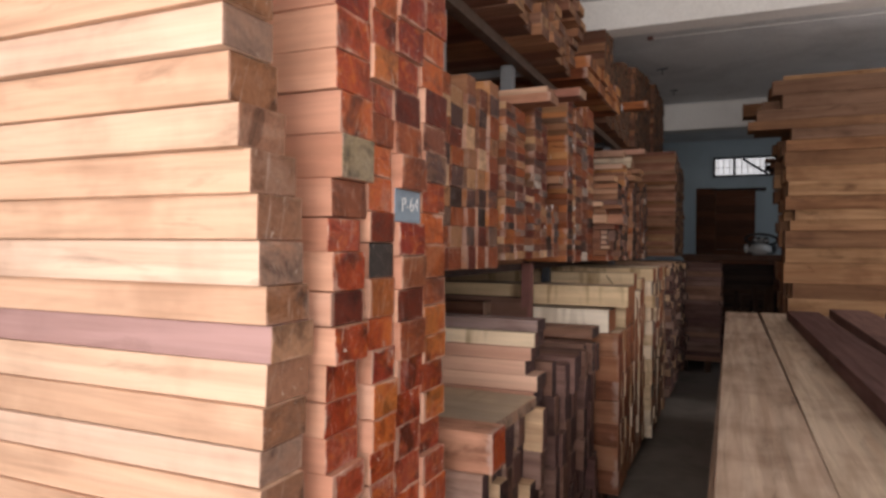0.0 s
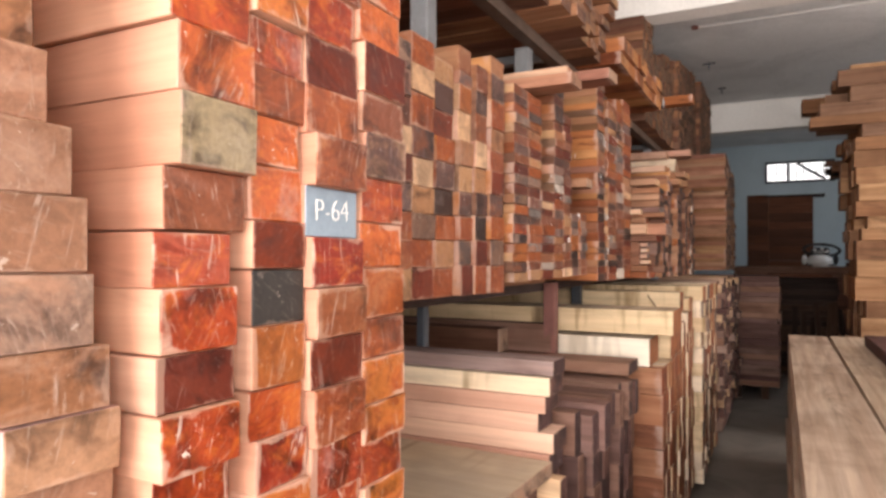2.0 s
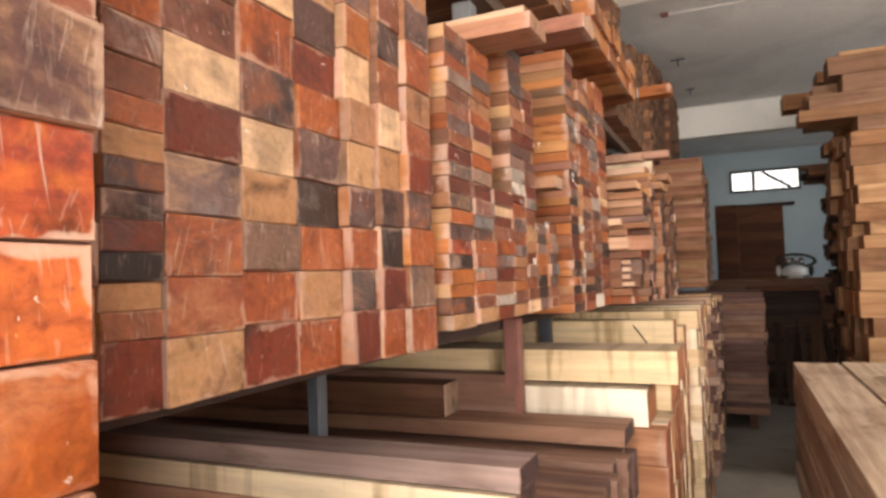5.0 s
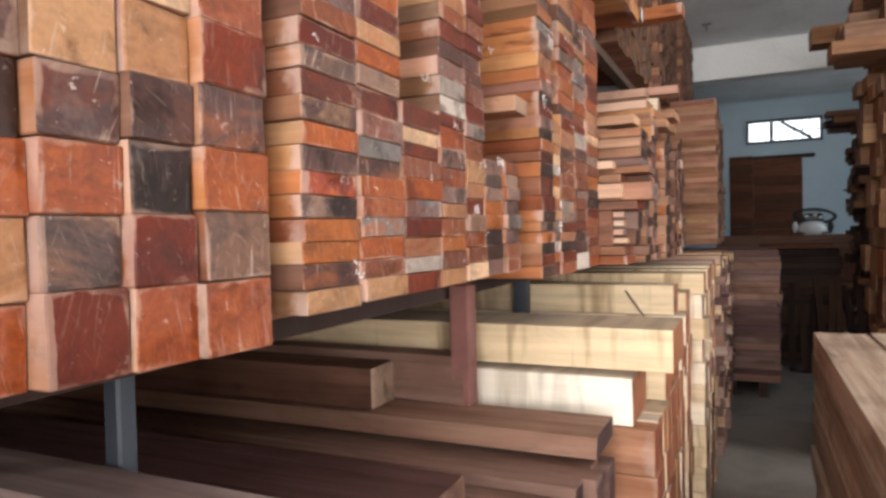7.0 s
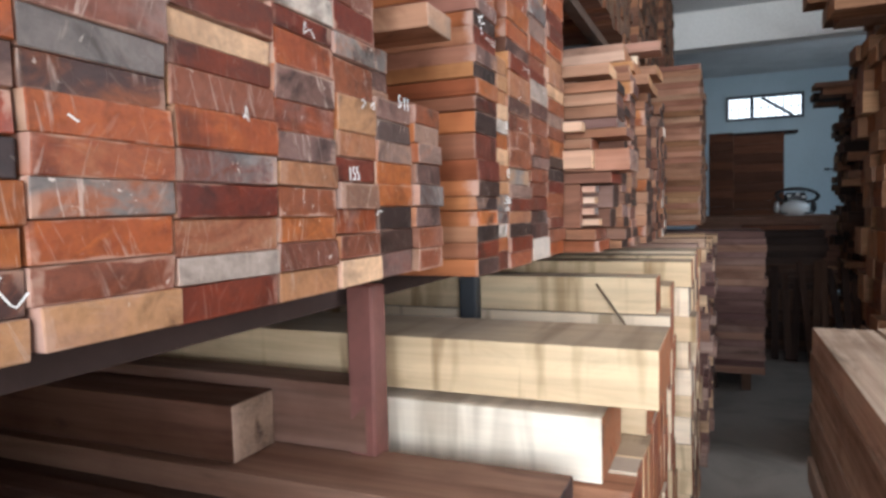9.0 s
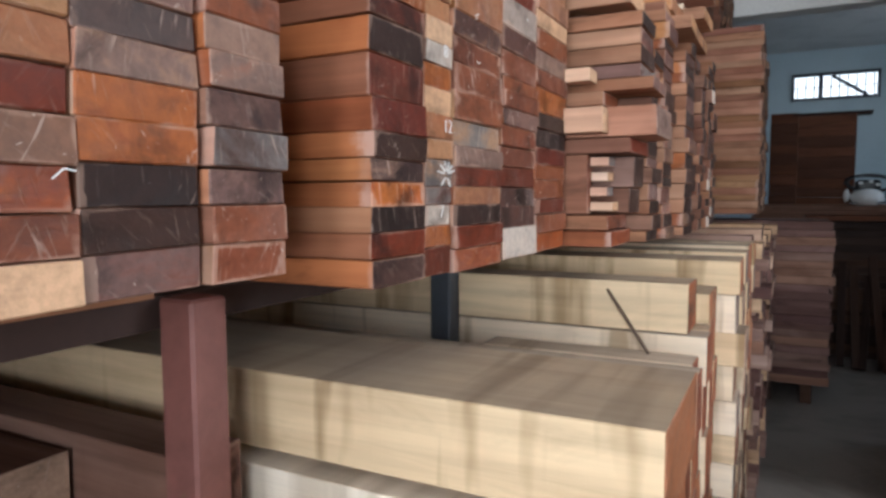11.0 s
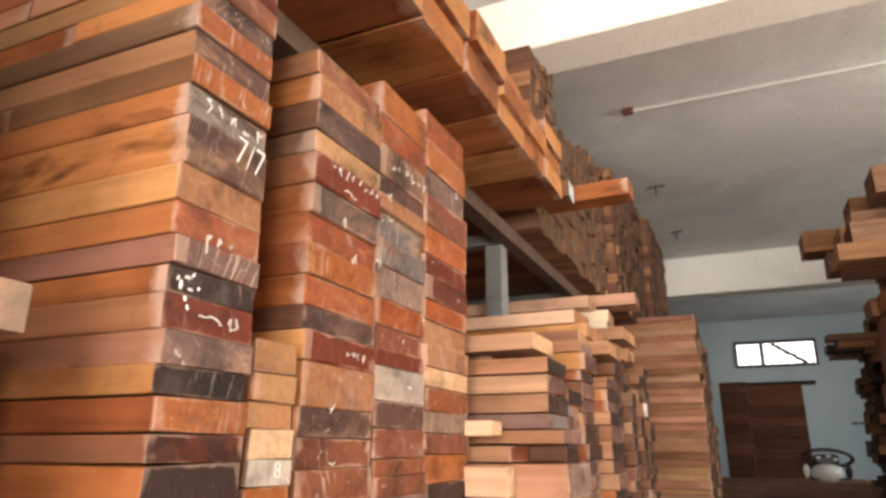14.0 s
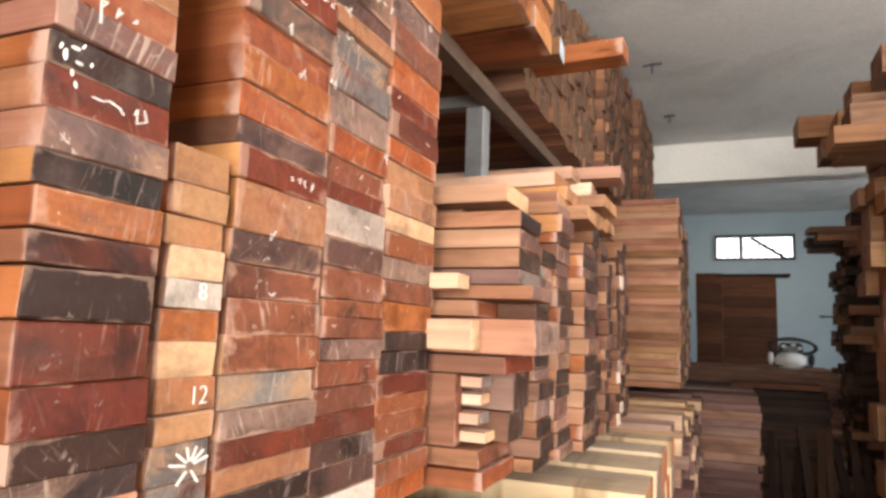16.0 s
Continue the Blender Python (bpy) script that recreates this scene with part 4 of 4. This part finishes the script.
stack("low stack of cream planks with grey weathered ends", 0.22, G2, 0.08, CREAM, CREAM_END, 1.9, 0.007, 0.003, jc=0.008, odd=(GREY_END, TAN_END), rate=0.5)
stack("low stack of grey-brown boards", 0.25, [(4.6 + 0.21 * i, 4.8 + 0.21 * i, 1.25 + 0.02 * (i % 3), 0.06) for i in range(10)], 0.08, (MAUVE, TAUPE), PLUM_END, 1.8, 0.02)
low = stack("stack of thin mauve-brown boards on bearers", 0.635, [(6.75, 7.05, 1.27, 0.055), (7.07, 7.4, 1.25, 0.055), (7.42, 7.75, 1.26, 0.055)], 0.13, MAUVE, PLUM_END, 1.3, 0.01)
for k, (x, y0, y1) in enumerate(((0.0, 0.4, 2.2), (-1.6, 0.4, 2.2), (0.05, 2.24, 4.5), (-1.6, 2.24, 4.5), (0.1, 4.6, 6.7), (-1.5, 4.6, 6.7))):
    br = thing("bearer", (x, y0, 0), "dark wooden bearer under the low stacks", "bearer", "bearers")
    board(br, y1, x, 0.04, y1 - y0, 0.09, 0.079, DARK, DARK, along="y")
for x in (0.25, 0.5, -0.4):
    br = thing("bearer", (x, 6.8, 0), "dark wooden bearer under the board stack", "bearer", "bearers")
    board(br, 7.7, x, 0.065, 0.95, 0.07, 0.128, DARK, DARK, along="y")

stick = thing("thin_stick", (0.063, 3.079, 1.1), "thin grey stick leaning on the cream planks", "stick")
bm = bmesh.new()
tube(bm, (-0.04, 3.121, 1.235), (0.063, 3.079, 1.102), 0.0035, 8)
part("rod", bm, RUST_STEEL, stick)

# ---- right side ----
rp = thing("plank_pile", (0.7, 2.0, 0), "waist-high pile of long greyish brown planks", "timber stack", "timber stacks")
z = 0.0
for h in (0.12, 0.11, 0.12, 0.1, 0.12, 0.11, 0.12, 0.12):
    x = 0.69 + rng.uniform(-0.015, 0.015)
    while x < 2.1:
        w = rng.uniform(0.2, 0.26)
        far = 4.4 + rng.uniform(-0.08, 0.05)
        ln = rng.choice((2.6, 2.8, 4.8)) if z > 0.75 else 4.8
        board(rp, far, x + w / 2, z + h / 2, 4.8 if x > 0.9 else ln, w - 0.006, h - 0.003, GREIGE, TAN_END, along="y", rz=rng.uniform(-0.3, 0.3))
        if x < 0.9 and ln < 4:
            board(rp, far - ln - 0.02, x + w / 2 + 0.01, z + h / 2 - 0.004, 4.75 - ln, w - 0.004, h - 0.006, GREIGE, TAN_END, along="y", rz=rng.uniform(-0.5, 0.5))
        x += w + rng.choice((0.004, 0.01, 0.03))
    z += h
for x, y1, ln, w in ((1.22, 3.9, 3.6, 0.2), (1.5, 4.2, 4.0, 0.24), (1.8, 4.0, 4.0, 0.22)):
    board(rp, y1, x, z + 0.033, ln, w, 0.065, MAUVE, PLUM_END, along="y", rz=rng.uniform(-1, 1))

rs = thing("timber_stack", (1.15, 5.4, 0), "high stack of honey-coloured boards with ragged ends", "timber stack", "timber stacks")
R = [3.0, 2.91, 2.78, 2.66, 2.56, 2.48, 2.38, 2.28, 2.15, 2.02, 1.89, 1.77, 1.68, 1.59, 1.44, 1.31, 1.13, 1.0, 0.82, 0.68, 0.53, 0.4, 0.27, 0.13, 0.0]
for i in range(len(R) - 1):
    for k in range(5):
        x0 = 1.16 + rng.uniform(-0.06, 0.1)
        zt = R[i]
        if k < 2 and i in (3, 4):
            x0 = (0.93, 0.86)[i - 3] + 0.06 * k
        elif k == 4 and i in (1, 2):
            x0 = 0.83 + 0.12 * (i - 1)
        elif R[i] > 2.7:
            x0 -= rng.choice((0.0, 0.06, 0.15))
        if k == 0 and i == 0:
            continue
        ln = rng.choice((2.2, 2.4, 2.6))
        board(rs, x0 + ln, 5.2 + 0.24 * k, (zt + R[i + 1]) / 2, ln, 0.225, zt - R[i + 1] - 0.002, HONEY, rng.choice((TEAK_END, ENDS["T"], ENDS["T"])), rz=rng.uniform(-0.8, 0.8))

rf = thing("timber_stack", (1.4, 8.5, 0), "tall dark stack of old boards with ragged ends", "timber stack", "timber stacks")
for k in range(4):
    z = 0.0
    while z < 2.75 - 0.05 * k:
        h = rng.uniform(0.05, 0.1)
        x0 = 1.45 + rng.uniform(-0.08, 0.12) - (0.25 if z > 2.5 and rng.random() < 0.5 else 0)
        board(rf, x0 + 1.8, 8.45 + 0.26 * k, z + h / 2, 1.8, 0.25, h - 0.003, rng.choice((DARK, DARK, BROWN)), SMALL_END, rz=rng.uniform(-2, 2))
        z += h

# ---- far end ----
dk = thing("plank_pile", (0.95, 8.1, 0), "dark low pile of brown boards", "timber stack", "timber stacks")
z = 0.0
while z < 1.2:
    h = rng.uniform(0.05, 0.07)
    for k in range(3):
        board(dk, 1.25 + rng.uniform(-0.04, 0.04), 8.55 + 0.3 * k, z + h / 2, 1.3, 0.29, h - 0.002, DARK, DARK, rz=rng.uniform(-1, 1))
    z += h
far = thing("plank_pile", (0.8, 10.6, 0), "waist-high stack of dark brown boards", "timber stack", "timber stacks")
z = 0.0
while z < 1.33:
    h = rng.uniform(0.05, 0.07)
    for k in range(4):
        board(far, 1.62 + rng.uniform(-0.04, 0.04), 10.3 + 0.3 * k, z + h / 2, 1.6, 0.29, h - 0.002, BROWN, SMALL_END, rz=rng.uniform(-0.7, 0.7))
    z += h
doors = thing("door_panel_stack", (0.8, 11.6, 0), "upright brown wooden panels against the end wall", "panels")
z = 0.0
while z < 2.42:
    h = rng.uniform(0.11, 0.15)
    board(doors, 1.13, 11.75, z + h / 2, 0.66, 0.3, h - 0.002, PANEL, SMALL_END)
    board(doors, 0.469, 11.745, z + h / 2 + 0.05, 0.33, 0.3, h - 0.002, PANEL, SMALL_END)
    z += h
board(doors, 1.3, 11.75, z + 0.02, 0.9, 0.32, 0.035, DARK, DARK)

# leaning dark battens and a brown board before the far pile
for k in range(11):
    x = 0.8 + 0.085 * k
    bt = thing("leaning_batten", (x, 8.0, 0), "dark old batten leaning on the pile", "batten", "leaning battens")
    ln = rng.uniform(0.85, 1.05)
    a = rng.uniform(52, 62)
    ob = board(None, 0, 0, 0, ln, 0.06, 0.035, DARK, DARK, name="batten")
    ob.parent = bt
    ob.location = (rng.uniform(-0.01, 0.01), 0.37 - 0.5 * ln * math.cos(radians(a)) + 0.03, 0.5 * ln * math.sin(radians(a)) + 0.02)
    ob.rotation_euler = (0, -radians(a), radians(90 + rng.uniform(-8, 8)))
fb = thing("brown_board", (0.9, 8.36, 1.2), "dark red-brown board on the far pile", "board")
board(fb, 1.2, 8.5, 1.245, 0.7, 0.3, 0.045, PANEL, SMALL_END)

# unidentified machine on the far boards, like a scooter front; its parts are made up
device = thing("power_tool", (1.18, 10.55, 1.35), "black and white machine with a loop handle", "machine")
bm = bmesh.new()
bmesh.ops.create_uvsphere(bm, u_segments=20, v_segments=12, radius=1.0, matrix=Matrix.Translation((1.17, 10.5, 1.42)) @ Matrix.Diagonal((0.17, 0.13, 0.105, 1)))
part("housing", bm, WHITE_PLASTIC, device, "white rounded plastic housing")
part("base_plate", boxes((1.0, 1.38, 10.42, 10.6, 1.352, 1.372), bevel=0.004), BLACK_PLASTIC, device)
for x in (0.965, 1.375):
    bm = bmesh.new()
    bmesh.ops.create_uvsphere(bm, u_segments=12, v_segments=8, radius=1.0, matrix=Matrix.Translation((x, 10.48, 1.44)) @ Matrix.Diagonal((0.035, 0.05, 0.075, 1)))
    part("side_cap", bm, WHITE_PLASTIC if x < 1 else BLACK_PLASTIC, device)
ring = [Vector((1.19 + 0.235 * math.cos(a) + 0.02 * math.sin(a), 10.47 - 0.05 * math.sin(a), 1.58 + 0.085 * math.sin(a) - 0.02 * math.cos(a))) for a in (k * math.tau / 20 for k in range(21))]
bm = bmesh.new()
loops = []
for k, p in enumerate(ring[:-1]):
    outward = (p - Vector((1.19, 10.47, 1.58))).normalized()
    across = outward.cross(ring[k + 1] - p).normalized()
    loops.append([bm.verts.new(p + 0.024 * (math.cos(j * math.tau / 8) * outward + math.sin(j * math.tau / 8) * across)) for j in range(8)])
for k, loop in enumerate(loops):
    after = loops[(k + 1) % len(loops)]
    for j in range(8):
        bm.faces.new((loop[j], loop[(j + 1) % 8], after[(j + 1) % 8], after[j]))
bmesh.ops.recalc_face_normals(bm, faces=bm.faces)
part("ring_handle", bm, BLACK_PLASTIC, device, "black ring-shaped handle")
bm = bmesh.new()
box(bm, 1.05, 1.3, 10.47, 10.58, 1.5, 1.62, bevel=0.03)
part("motor_cover", bm, BLACK_PLASTIC, device, "black inner cover")
for x, z in ((1.1, 1.585), (1.2, 1.6), (1.27, 1.565)):
    part("badge", boxes((x - 0.025, x + 0.02, 10.462, 10.469, z - 0.014, z + 0.014), bevel=0.002), WHITE_PLASTIC, device)

# rail on the end wall
rail = thing("wall_rail", (2.15, 13.62, 2.04), "thin dark metal rail on the end wall", "rail")
part("bar", boxes((1.87, 2.45, 13.60, 13.625, 2.03, 2.055)), BLUE_STEEL, rail)
for x in (1.92, 2.4):
    part("bracket", boxes((x - 0.015, x + 0.015, 13.6255, 13.651, 2.02, 2.065)), BLUE_STEEL, rail)
